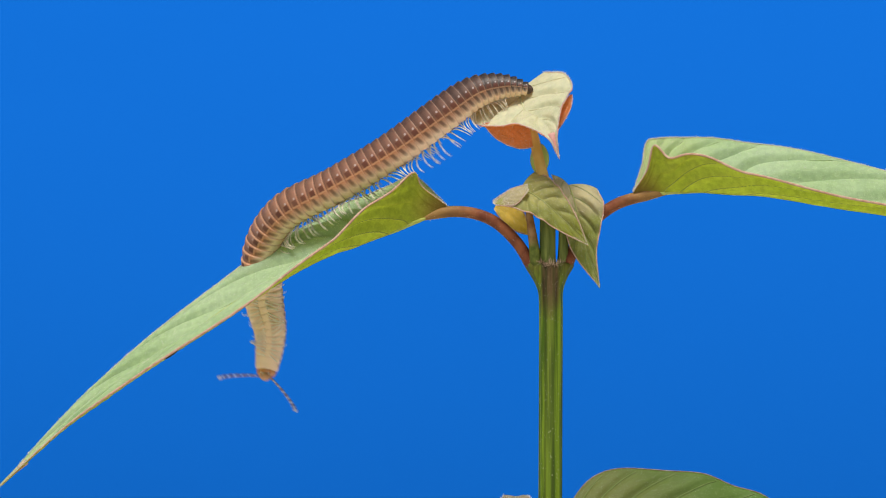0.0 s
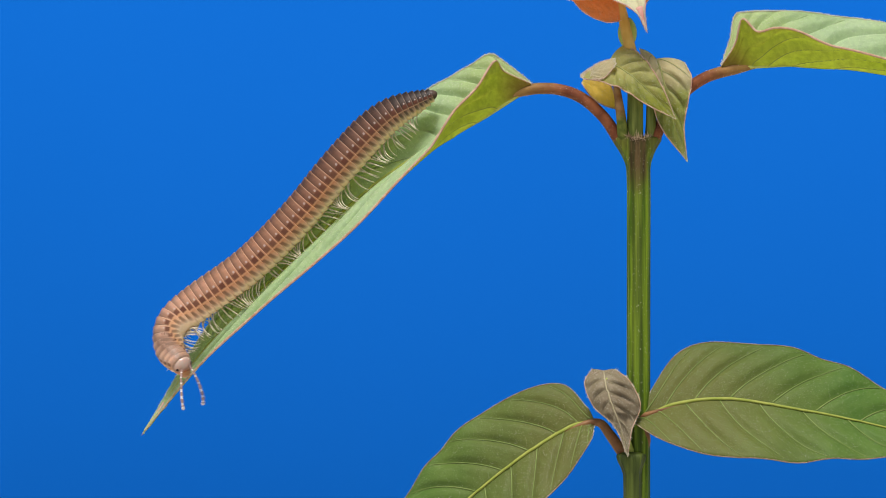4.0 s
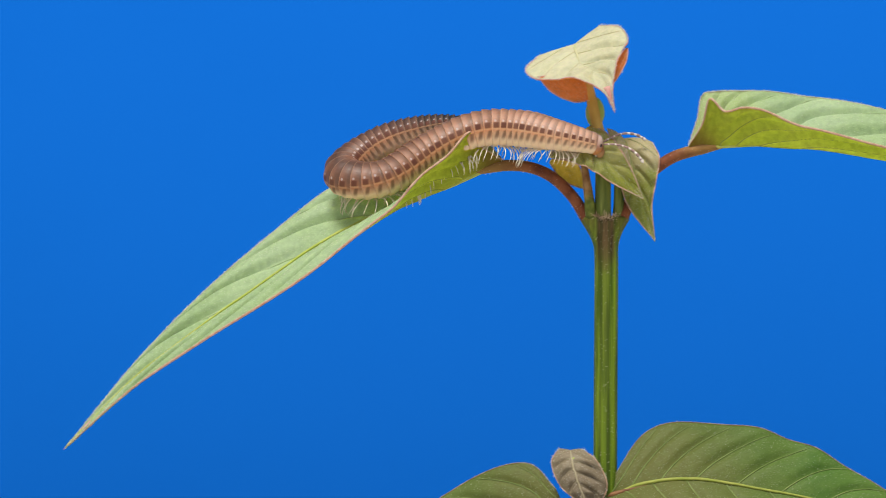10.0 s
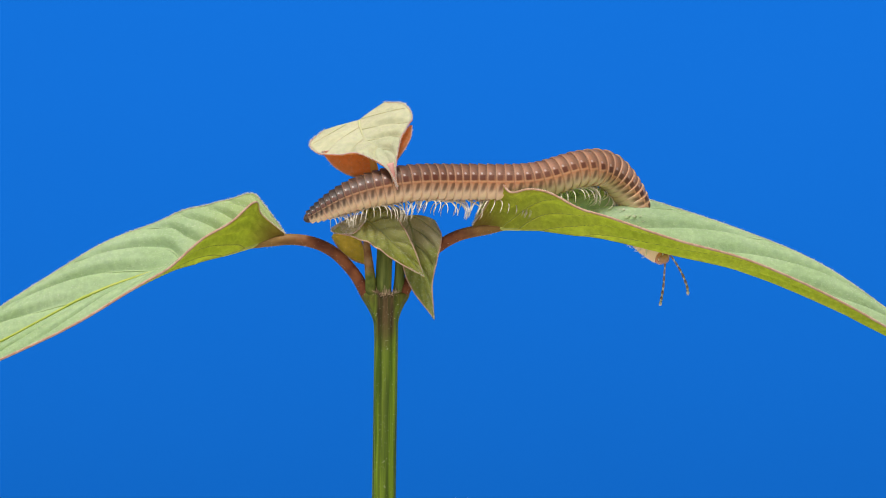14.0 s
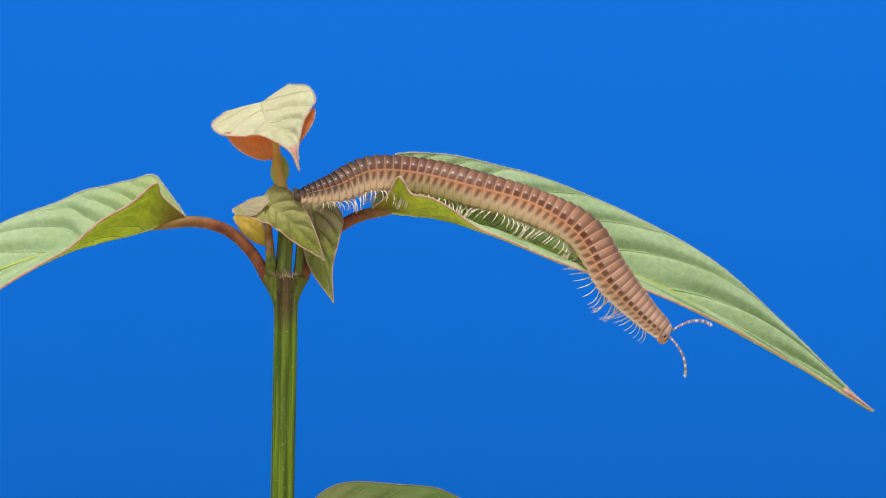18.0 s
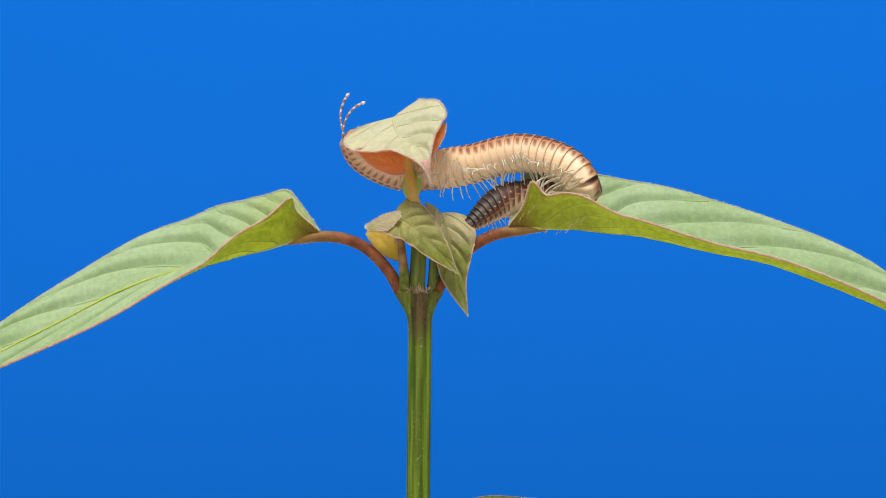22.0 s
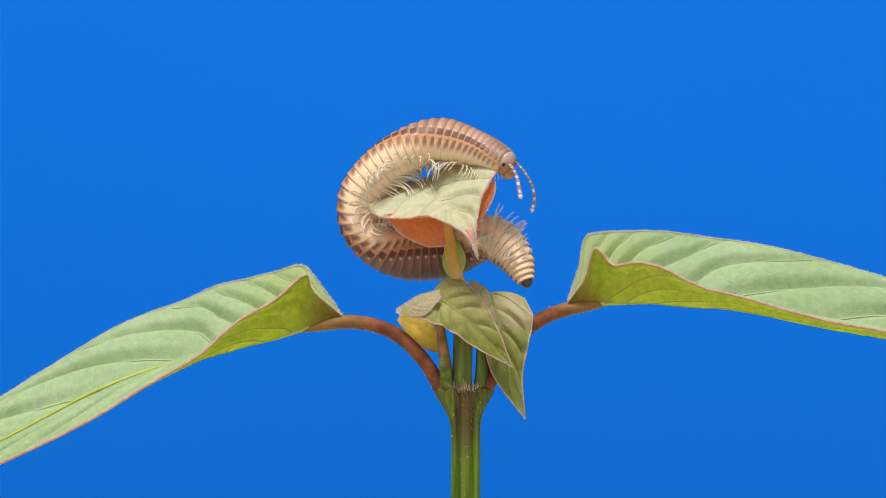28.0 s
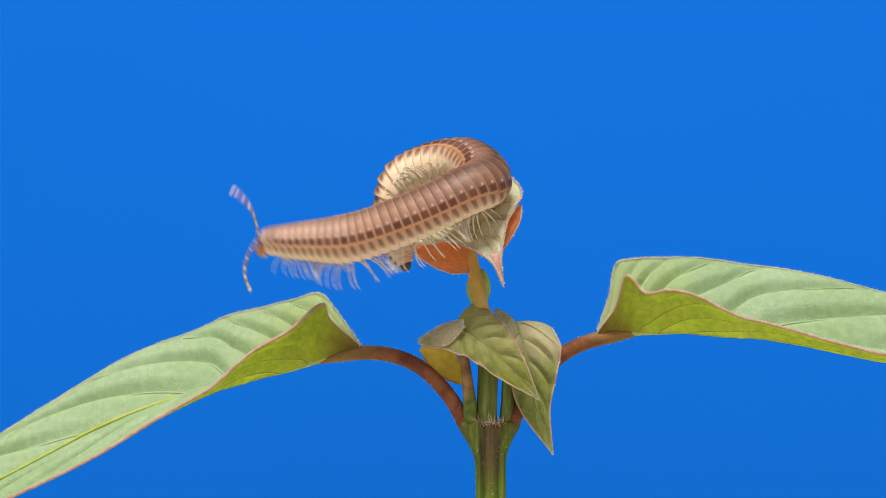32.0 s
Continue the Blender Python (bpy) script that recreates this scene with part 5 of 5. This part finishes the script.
    spine(18.8, (43.5, -11.5, -6, "TTR"), (49.1, -10.5, -4.5, "RTT"), (53, -9, 0.9, "RTT"), (52.3, -7.5, 7.3, "RUT"), (47.5, -6, 12.5, "URT"), (39.6, -5, 16.4, "UU"), (30.9, -1.6, 18.6, "UU"), (20.9, -1.6, 19, "UU"), (14.9, -1.6, 17.3, "UU"), (9.2, -2.8, 14, "UU"))
    spine(19, (33.5, -11, 10.1, "UTT"), (37.9, -11.2, 4.7, "URTT"), (44.8, -10.5, 1.7, "UTT"), (51.4, -9, 3.3, "TTR"), (52.5, -7, 8.3, "RTT"), (47.2, -5.5, 12.7, "UU"), (37.3, -4.5, 16.7, "UU"), (27.5, -1.6, 18.7, "UU"), (17.5, -1.6, 18, "UU"), (9.7, -2.8, 12.8, "UU"))
    spine(19.3, (30.5, -8.5, 15.8, "UU"), (38.5, -9, 12.7, "UU"), (46.9, -9, 9.4, "UU"), (52, -7, 9.4, "UUTR"), (50.8, -3.8, 11.8, "UU"), (42.9, -3.2, 15.6, "UU"), (32.9, -3.2, 18.1, "UU"), (22, -1.6, 18.7, "UU"), (15, -1.6, 16.7, "UU"), (9.7, -2.8, 12.5, "UU"))
    spine(19.6, (20, -6.5, 20.5, "UU"), (26.9, -7.2, 18.1, "UU"), (35.8, -7.6, 16.6, "UU"), (43.7, -7.6, 15.1, "UU"), (48.7, -6.2, 13.4, "UUTR"), (49.5, -3.5, 13.1, "UR"), (46.1, -1.2, 14.8, "UU"), (39.2, -0.8, 17.5, "UU"), (29.3, 1.4, 18.8, "UU"), (19.3, 2.4, 18.4, "UU"), (14.3, 2, 16.3, "UU"), (8.7, 1, 13, "UU"))
    spine(20, (11.6, -5.5, 23.9, "UUUA"), (17.3, -5.5, 22.7, "UUUA"), (25.2, -6, 21.8, "UUUA"), (34.1, -6.6, 20.5, "UUUA"), (42, -6.6, 17.7, "UUUA"), (45, -4.2, 15.6, "URR"), (41.9, -0.8, 15.9, "UA"), (34.6, 1.4, 16.9, "UU"), (24.6, 2.4, 17.6, "UU"), (16.5, 2, 16, "UUUA"), (9.7, 1, 12.5, "UUUA"))
    spine(20.5, (4.6, -3.5, 23.1, "UUUA"), (10.5, -3.5, 22.3, "UUUA"), (18.5, -4.5, 22.8, "UUUA"), (28.4, -5.5, 22, "UUUA"), (37.2, -6, 19.3, "UUUA"), (40.5, -4, 16.9, "URR"), (38.6, -0.5, 16.2, "UA"), (31.7, 1.4, 16.3, "UU"), (21.7, 2.4, 17.8, "UU"), (15.6, 2, 16.3, "UUUA"), (9.8, 1, 12.2, "UUUA"))
    spine(21, (3.9, 3.5, 24.7, "UU"), (9, 2.5, 23.9, "UU"), (16.9, 0.8, 23.8, "UU"), (25.9, -1.5, 23.2, "UU"), (33.7, -4.2, 20.4, "UU"), (37.4, -4, 17.6, "URR"), (35.4, -0.5, 16.9, "UA"), (28, 1.4, 17, "UU"), (20, 2.4, 17.5, "UU"), (15, 2, 16.1, "UUT"), (9.8, 1, 12.5, "UUT"))
    spine(21.5, (-9.8, 6.2, 25.8, "UUA"), (-3.8, 6.5, 23.5, "UA"), (5.3, 5.5, 22.8, "UA"), (13.3, 3.5, 22.6, "UA"), (22.3, 0.5, 23, "UA"), (29.6, -2.5, 21.2, "UU"), (32.8, -3, 18.2, "URR"), (30.3, 1.4, 17, "UA"), (24.3, 2.4, 17, "UU"), (17.3, 2, 16.8, "UU"), (10.5, 1, 12.5, "UUT"))
    spine(22, (-12.3, 5.8, 28.3, "LLU"), (-9.4, 6.5, 24.5, "LDA"), (-3.4, 6.8, 22.3, "DA"), (3.2, 6, 22.4, "AAD"), (9.7, 4.2, 23.3, "UA"), (18.7, 1.2, 25.2, "UA"), (26.1, -1.8, 23.2, "UA"), (29.5, -2.5, 19.1, "RAA"), (26.7, 2.2, 17.8, "UA"), (20.7, 3, 17.3, "UUA"), (15.7, 2.6, 16.8, "UUT"), (9.9, 1.4, 12.5, "UUT"))
    spine(22.5, (-13.5, 6, 33.5, "LLU"), (-13.3, 6.5, 28.7, "LLD"), (-9.3, 7.2, 24.5, "LDD"), (-2.9, 7.5, 23.2, "DDA"), (4.1, 6.2, 23.5, "AAD"), (10.2, 4.5, 25, "UA"), (17.1, 1.8, 25.8, "UA"), (23.5, -1.2, 23.8, "UA"), (26.5, 2.2, 20, "RAA"), (22.7, 3, 18.5, "UA"), (16.7, 2.6, 17.5, "UUT"), (10, 1.4, 12.7, "UUT"))
    spine(23, (-12.6, 6, 37.4, "LLU"), (-13.3, 6.6, 32.1, "LL"), (-12, 7.2, 26.1, "LLD"), (-6.9, 7.8, 23.1, "DDA"), (0.2, 7.8, 22.9, "DAA"), (6.9, 5.8, 24.8, "UA"), (13.7, 2.8, 25.8, "UA"), (20.7, -0.2, 24.6, "UA"), (24.8, 2.2, 20.5, "RAA"), (21.3, 3, 18.2, "UA"), (15.7, 2.6, 16.8, "UUT"), (9.9, 1.4, 12.7, "UUT"))
    spine(23.5, (-12.5, 5, 35.4, "LLU"), (-14.8, 6, 31.4, "LLT"), (-15.7, 6.6, 27.2, "LL"), (-11.3, 7.6, 23.9, "LDD"), (-4.3, 8.2, 22.9, "DDA"), (2.8, 7.2, 23.9, "DAA"), (9.4, 4.8, 25, "UA"), (15.4, 2.2, 25.7, "UA"), (22.3, -0.6, 23.1, "UA"), (24.4, 2.2, 20.2, "RAA"), (19.9, 3, 17.7, "UA"), (14.4, 2.6, 16, "UUT"), (10.7, 1.4, 13.6, "UUT"))
    spine(24, (-6.5, 4.8, 36.6, "UUL"), (-11.6, 5, 33.9, "LLU"), (-15.1, 6, 28.9, "LL"), (-12.6, 7.2, 24.1, "LLD"), (-6.6, 8.2, 22.2, "DDA"), (0.5, 8.2, 22.8, "DDA"), (6.6, 6.6, 24.1, "DAA"), (12.6, 4.5, 25.3, "UA"), (19.1, 2.2, 24.5, "UA"), (23.1, 3, 21, "RAA"), (19.6, 2.6, 17.9, "UUT"), (12, 1.4, 14.6, "UUT"))
    spine(24.5, (-2.7, 4.8, 32.7, "UU"), (-8.7, 4.5, 33.6, "UUL"), (-14.1, 5, 30.7, "LLU"), (-15.3, 6, 25.9, "LL"), (-11.6, 7.2, 21.9, "LLD"), (-4.7, 8.2, 21.1, "DDA"), (2.4, 7.6, 22.9, "DAA"), (8.4, 5.6, 24.9, "UA"), (13.9, 3.2, 25.6, "UA"), (19.9, 2.2, 22.8, "URA"), (22.4, 3, 19.3, "RAA"), (18.9, 2.6, 16.5, "UUT"), (12.7, 1.4, 14.4, "UUT"))
    spine(26.5, (6.1, 2, 35.4, "UUT"), (-0.7, 3.5, 36.2, "UU"), (-7.3, 4.5, 35, "UAAL"), (-12.3, 5.5, 31.4, "LUAA"), (-14, 6.2, 26.1, "LAA"), (-10.5, 7.2, 21.7, "LDA"), (-3.7, 7.8, 20.5, "DDT"), (3.3, 7.2, 22.8, "DAA"), (8.4, 5.6, 25, "AAU"), (12.9, 4.2, 23.3, "DAA"), (15.7, 2.2, 18.9, "AAD"), (13.8, 0.5, 13.3, "AAA"))
    spine(27, (0.9, 0, 37, "UUT"), (-3.1, 2, 36.8, "UU"), (-8.5, 4, 34.6, "UAAL"), (-12.7, 5.5, 30.1, "LUAA"), (-13.8, 6.2, 24.8, "LAA"), (-9.8, 7.2, 20.3, "LDA"), (-2.2, 7.8, 20, "DDT"), (4.6, 6.8, 23.2, "DAA"), (9.9, 5.2, 23.8, "DAA"), (13.8, 3.2, 20, "AAD"), (14, 1.2, 13.4, "AAA"))
    spine(27.5, (7.8, 0, 35.7, "UUT"), (2, 1.5, 36.7, "UU"), (-4, 3, 36.6, "UU"), (-10, 4.5, 33.4, "LUAA"), (-13.9, 5.5, 28.3, "LAA"), (-12.1, 6.2, 22.6, "LDA"), (-6.5, 7.2, 19.8, "DDT"), (0.5, 7.2, 20.9, "DDT"), (5.8, 6.2, 23.2, "DAA"), (10.6, 4.8, 21.1, "AAD"), (13.7, 2.8, 14, "AAA"))
    spine(28, (7.5, -1.5, 33, "UUT"), (3.3, 0.8, 35.1, "UU"), (-3.3, 2.5, 36.6, "UU"), (-9.3, 4, 33.9, "LUAA"), (-13.8, 5.2, 28.9, "LAA"), (-13.3, 6.2, 23.6, "LDA"), (-8.5, 6.8, 20.3, "DDT"), (-1.7, 6.8, 20.4, "DDT"), (4.1, 6.2, 22.9, "DAA"), (7.9, 5.2, 20.4, "AAD"), (9.7, 4.2, 16.7, "AAA"))
    spine(28.3, (0.6, -6, 34.9, "TTU"), (2.2, -2.5, 36.2, "UUT"), (-0.7, 0.8, 37.7, "UU"), (-6.1, 2.8, 36.8, "UAAL"), (-11.3, 4.2, 33.1, "LUAA"), (-14.2, 5.4, 27.7, "LAA"), (-12.2, 6.2, 22.4, "LDA"), (-6.9, 6.8, 19.7, "DDT"), (-0.1, 6.8, 21.2, "DDT"), (4.6, 5.8, 22.3, "DAA"), (7, 4.2, 21.2, "AAD"))
    spine(28.6, (-4.1, -7.2, 31.2, "TTU"), (-1.2, -5.8, 33.5, "UUT"), (-0.1, -1.8, 36.2, "UUR"), (-2.6, 1.2, 37.6, "UU"), (-7.7, 3.2, 36.6, "UAAL"), (-12.1, 4.5, 32.2, "LUAA"), (-14.1, 5.4, 27, "LAA"), (-11.4, 6.2, 22, "LDA"), (-5.4, 6.8, 20.1, "DDT"), (1.3, 6.8, 21.8, "DAA"), (5.9, 4.8, 22.4, "AAD"))
    spine(29, (-1, -8.2, 32.6, "TTU"), (-0.3, -5.5, 34.7, "UUT"), (-1.9, -0.5, 36.5, "UU"), (-6.6, 2.2, 36, "UAAL"), (-11.3, 4, 33.1, "LUAA"), (-14.3, 5.2, 27.8, "LAA"), (-13, 6.2, 22.3, "LDA"), (-7.7, 6.8, 19.8, "DDT"), (-1.1, 6.8, 21.4, "DAA"), (4.2, 5.2, 23.1, "AAD"))
    spine(29.5, (-5.7, -9, 29.9, "UTT"), (-2.6, -7.8, 32.5, "UUT"), (-0.2, -3.8, 34.4, "UUR"), (-2.9, 0.8, 36.2, "UU"), (-8.4, 3, 34.8, "UAAL"), (-12.6, 4.5, 31.4, "LUAA"), (-14.2, 5.4, 26.5, "LAA"), (-12, 6.2, 22.2, "LDA"), (-6.9, 6.8, 21, "DAA"), (-0.8, 6.8, 23.2, "AAD"))
    spine(30, (-3.4, -11.8, 27.3, "TTU"), (-3.8, -10.5, 31.4, "TTU"), (-1.8, -7.2, 33.7, "UUT"), (-0.8, -2.5, 35.9, "UUR"), (-4.5, 0.8, 36.6, "UU"), (-9.7, 3, 34.4, "UAAL"), (-12.8, 4.5, 30.8, "LUAA"), (-13.2, 5.5, 26.3, "LAA"), (-11.1, 6.2, 22.2, "LDA"), (-5.5, 6.8, 23.2, "DDT"))
    spine(30.3, (-8.9, -12, 21.5, "TTU"), (-6.4, -11.5, 26.7, "TTU"), (-4.2, -9.8, 32, "UTT"), (-1.5, -6, 34.1, "UUTR"), (-1.1, -2, 36.1, "UUR"), (-4.8, 0.8, 36.5, "UUA"), (-10, 3, 34.3, "UAAL"), (-13.2, 4.5, 30.7, "LAA"), (-13.5, 5.5, 25.9, "LAA"), (-11, 6.2, 21.8, "LDA"))
    spine(30.6, (-2.9, -12.5, 22.5, "TTU"), (-5.2, -12, 27.3, "TTU"), (-4.4, -10.2, 32.4, "UTT"), (-1.1, -6.2, 34, "UUTR"), (-0.6, -2, 36.4, "UUR"), (-4.3, 0.8, 36.8, "UUA"), (-9.6, 3, 34.6, "UAAL"), (-12.7, 4.5, 31, "LAA"), (-13.2, 5.5, 26.1, "LAA"), (-9.9, 6.2, 22.5, "LDA"))
    spine(31, (-15.2, -11, 20.4, "UTT"), (-11.2, -11.5, 25.1, "UTT"), (-6.3, -10.5, 29.9, "UTT"), (-1.7, -7.2, 33.1, "UUT"), (0.1, -2.8, 35.1, "UUR"), (-3.5, 0.8, 36.7, "UUA"), (-8.8, 3, 35.2, "UAAL"), (-12.8, 4.5, 31.2, "LAA"), (-13.3, 5.2, 26.5, "LAA"), (-10.4, 5.6, 22.2, "LDA"))
    spine(31.3, (-2.3, -12.5, 16.1, "TTD"), (-5.6, -12.5, 21.1, "TTL"), (-6.9, -12, 27.1, "TTL"), (-5.2, -10.5, 31.8, "UTT"), (-1, -6.8, 33.5, "UUT"), (-0.4, -2.5, 35.7, "UUR"), (-4.1, 0.8, 36.6, "UUA"), (-9.5, 3, 34.5, "UAAL"), (-13, 4.5, 30.5, "LAA"), (-13.3, 5.2, 25.9, "LAA"), (-11.9, 5.6, 21.9, "LDA"))
    spine(31.6, (-14, -12.5, 12, "TTU"), (-10.5, -12.5, 18.1, "TTU"), (-8.1, -12, 24.9, "TTU"), (-5.1, -10.5, 30.8, "UTT"), (-1, -6.8, 33.5, "UUT"), (-0.3, -2.5, 35.7, "UUR"), (-3.9, 0.8, 36.7, "UUA"), (-9.1, 3, 34.6, "UAAL"), (-12.7, 4.5, 30.6, "LAA"), (-12.3, 5.2, 22.9, "LAA"))
    spine(32, (-29.9, -9.8, 25.3, "UUT"), (-24.7, -10.2, 25.2, "UUT"), (-17.8, -10.2, 25.6, "UUT"), (-10.2, -9.8, 28.2, "UUT"), (-3.3, -8.4, 31.6, "UUT"), (0.3, -4.8, 33.8, "UUR"), (-2, 0, 36.5, "UUA"), (-6.9, 2.5, 36, "UAAL"), (-11.3, 4, 33.3, "LAA"), (-11.9, 5.2, 26.3, "LAA"), (-11, 5.2, 23.1, "LAA"))
    times = sorted({round(0.2 * k, 1) for k in range(161)} | {s[0] for s in SPINES})
    poses = [body_poses(t) for t in times]
    walk(head, [(t, p[0]) for t, p in zip(times, poses)])
    for i, ob in enumerate(RINGS):
        walk(ob, [(t, p[i + 1]) for t, p in zip(times, poses)])
    steps = [round(0.2 * k, 1) for k in range(161)]
    for i, y, side, leg, odd in leg_parts:
        place = leg.location.copy()
        rows = []
        for t in steps:
            ph = 2 * math.pi * (1.05 * t + i * 0.13 + (0.065 if y < 0 else 0.0)) + (0.5 if side > 0 else 0.0)
            turn = Matrix.Rotation(odd + radians(30) * math.sin(ph + odd * 3), 4, "Z") @ Matrix.Rotation(radians(14) * math.cos(ph) * side, 4, "Y")
            rows.append((t, Matrix.Translation(place) @ turn))
        walk(leg, rows)
    # where the feelers point: seconds, then right, behind and up for each
    feelers = ((0, (-1, 0, -0.1), (0.45, 0, -0.85)), (0.5, (-1, 0, 0.2), (-0.9, -0.3, 0.3)), (1, (-0.4, 0, -0.9), (-0.8, -0.3, -0.5)), (2, (-0.5, 0, -0.9), (0.1, 0, -1)), (3, (-0.4, 0, -0.9), (0.2, 0, -1)),
               (4, (0.2, 0, -1), (0.3, -0.6, -0.8)), (4.5, (1, 0, 0.1), (0.9, 0, -0.3)), (6.5, (-1, 0, 0), (0.2, 0, 1)), (7, (0.3, 0, 1), (-0.3, -0.4, 0.9)), (8, (1, 0, 0.2), (0.2, 0, -0.9)), (9, (1, 0, 0.3), (0.9, -0.3, 0.2)),
               (10, (1, 0, 0.2), (1, 0, -0.2)), (11, (0.9, 0, 0.5), (0.2, 0, -1)), (12, (1, 0, 0), (1, 0, 0.3)), (13, (0.95, 0, -0.25), (0.6, -0.7, 0.3)), (13.6, (0.5, 0, -1), (1, 0, -0.6)), (14, (0.1, 0, -1), (0.3, 0, -1)),
               (14.6, (0.2, 0, -1), (0.8, 0, -0.8)), (15, (-1, 0, 0.3), (-0.5, 0, -0.9)), (15.5, (1, 0, 0.2), (0.3, 0, -1)), (17.6, (-0.9, 0, 0.1), (-0.1, 0, -1)), (18, (1, 0, 0.2), (0.6, 0, -0.8)), (18.5, (-0.7, 0, -0.6), (0, 0, -1)),
               (19, (0.1, 0, 1), (-1, 0, 0)), (20, (-0.6, 0, -0.8), (-0.3, 0, 0.9)), (21, (-1, 0, 0.2), (-0.9, 0, -0.2)), (21.8, (-0.4, 0, 1), (0.4, 0, 1)), (22.5, (0.2, 0, 1), (0.7, 0, 0.8)), (23, (0.8, 0, 0.35), (0.9, -0.3, -0.3)),
               (24, (1, 0, 0.3), (0.8, 0, -0.5)), (26.5, (0.9, 0, -0.4), (1, -0.3, -0.2)), (27.2, (0.4, -0.8, -0.4), (0.7, -0.4, -0.6)), (28, (0.35, 0, -1), (0.4, -0.7, -0.5)), (29, (0.95, -0.2, 0.05), (0.6, -0.7, -0.3)),
               (30, (-0.3, 0, -1), (0.1, 0, -1)), (31, (-0.4, 0, -1), (0.1, 0, -1)), (31.6, (0, 0, -1), (-0.8, 0, -0.1)), (32, (-0.15, 0, 1), (-0.25, 0, -1)))
    frames = dict(zip(times, poses))
    for which, (side, a) in enumerate(antennae):
        place = a.location.copy()
        rows = []
        for t in steps:
            k = max(i for i, r in enumerate(feelers) if r[0] <= t + 1e-6)
            r0, r1 = feelers[k], feelers[min(k + 1, len(feelers) - 1)]
            f = (t - r0[0]) / max(r1[0] - r0[0], 1e-6)
            way = Vector(r0[which + 1]).normalized().lerp(Vector(r1[which + 1]).normalized(), f)
            way += Vector((math.sin(5.3 * t + side), 0.4 * math.sin(4.1 * t), math.cos(6.1 * t + 2 * side))) * 0.1 * min(1.0, 4.0 * f * (1.0 - f))
            way = frames[t][0].to_3x3().transposed() @ way
            # it cannot bend back into the head
            way.y = max(way.y, 0.3 * way.length)
            way.x += side * 0.08
            turn = Vector((0, 1, 0.08)).rotation_difference(way)
            rows.append((t, Matrix.LocRotScale(place, turn, None)))
        walk(a, rows)
    # leaves sink under the weight: seconds, droop, roll
    left = ((0, 7.2, 0), (0.5, 7.3, 0), (1, 6.6, 0), (1.5, 7.4, 0), (2, 8.8, 0), (2.5, 11.3, 0), (3, 15.1, 0), (3.5, 16.6, 0), (4, 16.4, 0), (4.5, 15.9, 0), (6.5, 15.7, 0), (7, 15, 0), (7.5, 13.8, 0), (8, 12.2, 0), (8.5, 10.9, 0), (9, 10.8, 0), (9.5, 9.8, 0), (10, 7.8, 0), (10.5, 6.5, 0),
            (11, 5.1, 0), (11.5, 4.3, 0), (12, 3.7, 0), (12.5, 3.2, 0), (13, 2.5, 0), (13.5, 1.5, 0), (14, 0.7, 0), (15, 0, 0), (23, 0, 0), (26.5, 0.4, 0), (32, 0.4, 0))
    droop(left_leaf, left_petiole, LJ, LB, -1, [(t, a, r - 12.5 * max(0.0, 1.0 - max(0.0, t - 1.0) / 1.0) if t < 2 else r, 0.24 * a) for t, a, r in left])
    right = ((0, -3.2, 0, -5), (10, -3.2, 0, -5), (11, -3, 0, -4.5), (12, -2.7, 0, -4), (13, -2.2, 0, -3), (13.5, -1.2, 0, -1.5), (14, 0.6, -3, -2), (14.5, 1.9, -5, -1.5),
             (15, 2.4, -5, -1.5), (15.5, 3.1, -2, -1.5), (17.5, 4.6, 10, -2), (18, 5.8, 22, -3), (18.5, 6.6, 27, -3), (19, 6.3, 27, -3), (19.6, 4.7, 20, -1), (20, 3.6, 15, 0.5), (20.5, 1.9, 11, 0.5),
             (21, 1.3, 9, 0.2), (21.5, 0.5, 6, 0.2), (22, -0.4, 3, 0.3), (23, -1, 0, 0), (24.5, -1, 0, 0), (26.5, -1.8, 0, -2.5), (28, -2.3, 7, -4.5), (32, -2.3, 7, -4.5))
    droop(right_leaf, right_petiole, RJ, RB, 1, right)
    # the stem and the shoot lean with the weight: seconds, degrees of the stem and of what stands on its node
    lean = ((0, 0.25, 0), (4, 0, 0), (9, 0.2, 0), (11, 0.4, 0.3), (12, 0.5, 1.0), (13, 0.6, 2.2), (14, 0.8, 2.5), (15, 0.9, 3.1), (17.5, 1.1, 4.2), (19, 1.1, 4.5), (20, 0.9, 3.6),
            (21, 0.8, 3.0), (23, 0.6, 2.6), (24.5, 0.5, 2.6), (26.5, 0.5, 2.0), (28, 0.5, 1.5), (32, 0.5, 1.6))
    pivot = at(8, 9, 4)

    def leaned(ob, place, share, column):
        walk(ob, [(r[0], Matrix.Translation(pivot) @ Matrix.Rotation(radians(share * r[column]), 4, "Y") @ Matrix.Translation(place - pivot)) for r in lean])

    leaned(shoot, SJ, 0.58, 2)
    for ob in plant.children:
        kind = ob.name.split(".")[0]
        if kind in ("folded_leaf", "side_shoot"):
            leaned(ob, Vector(), 0.85, 2)
        elif kind in ("stem", "side_stem", "stem_hairs", "lower_leaf", "small_leaf"):
            leaned(ob, ob.location.copy(), 1.0, 1)


motions()
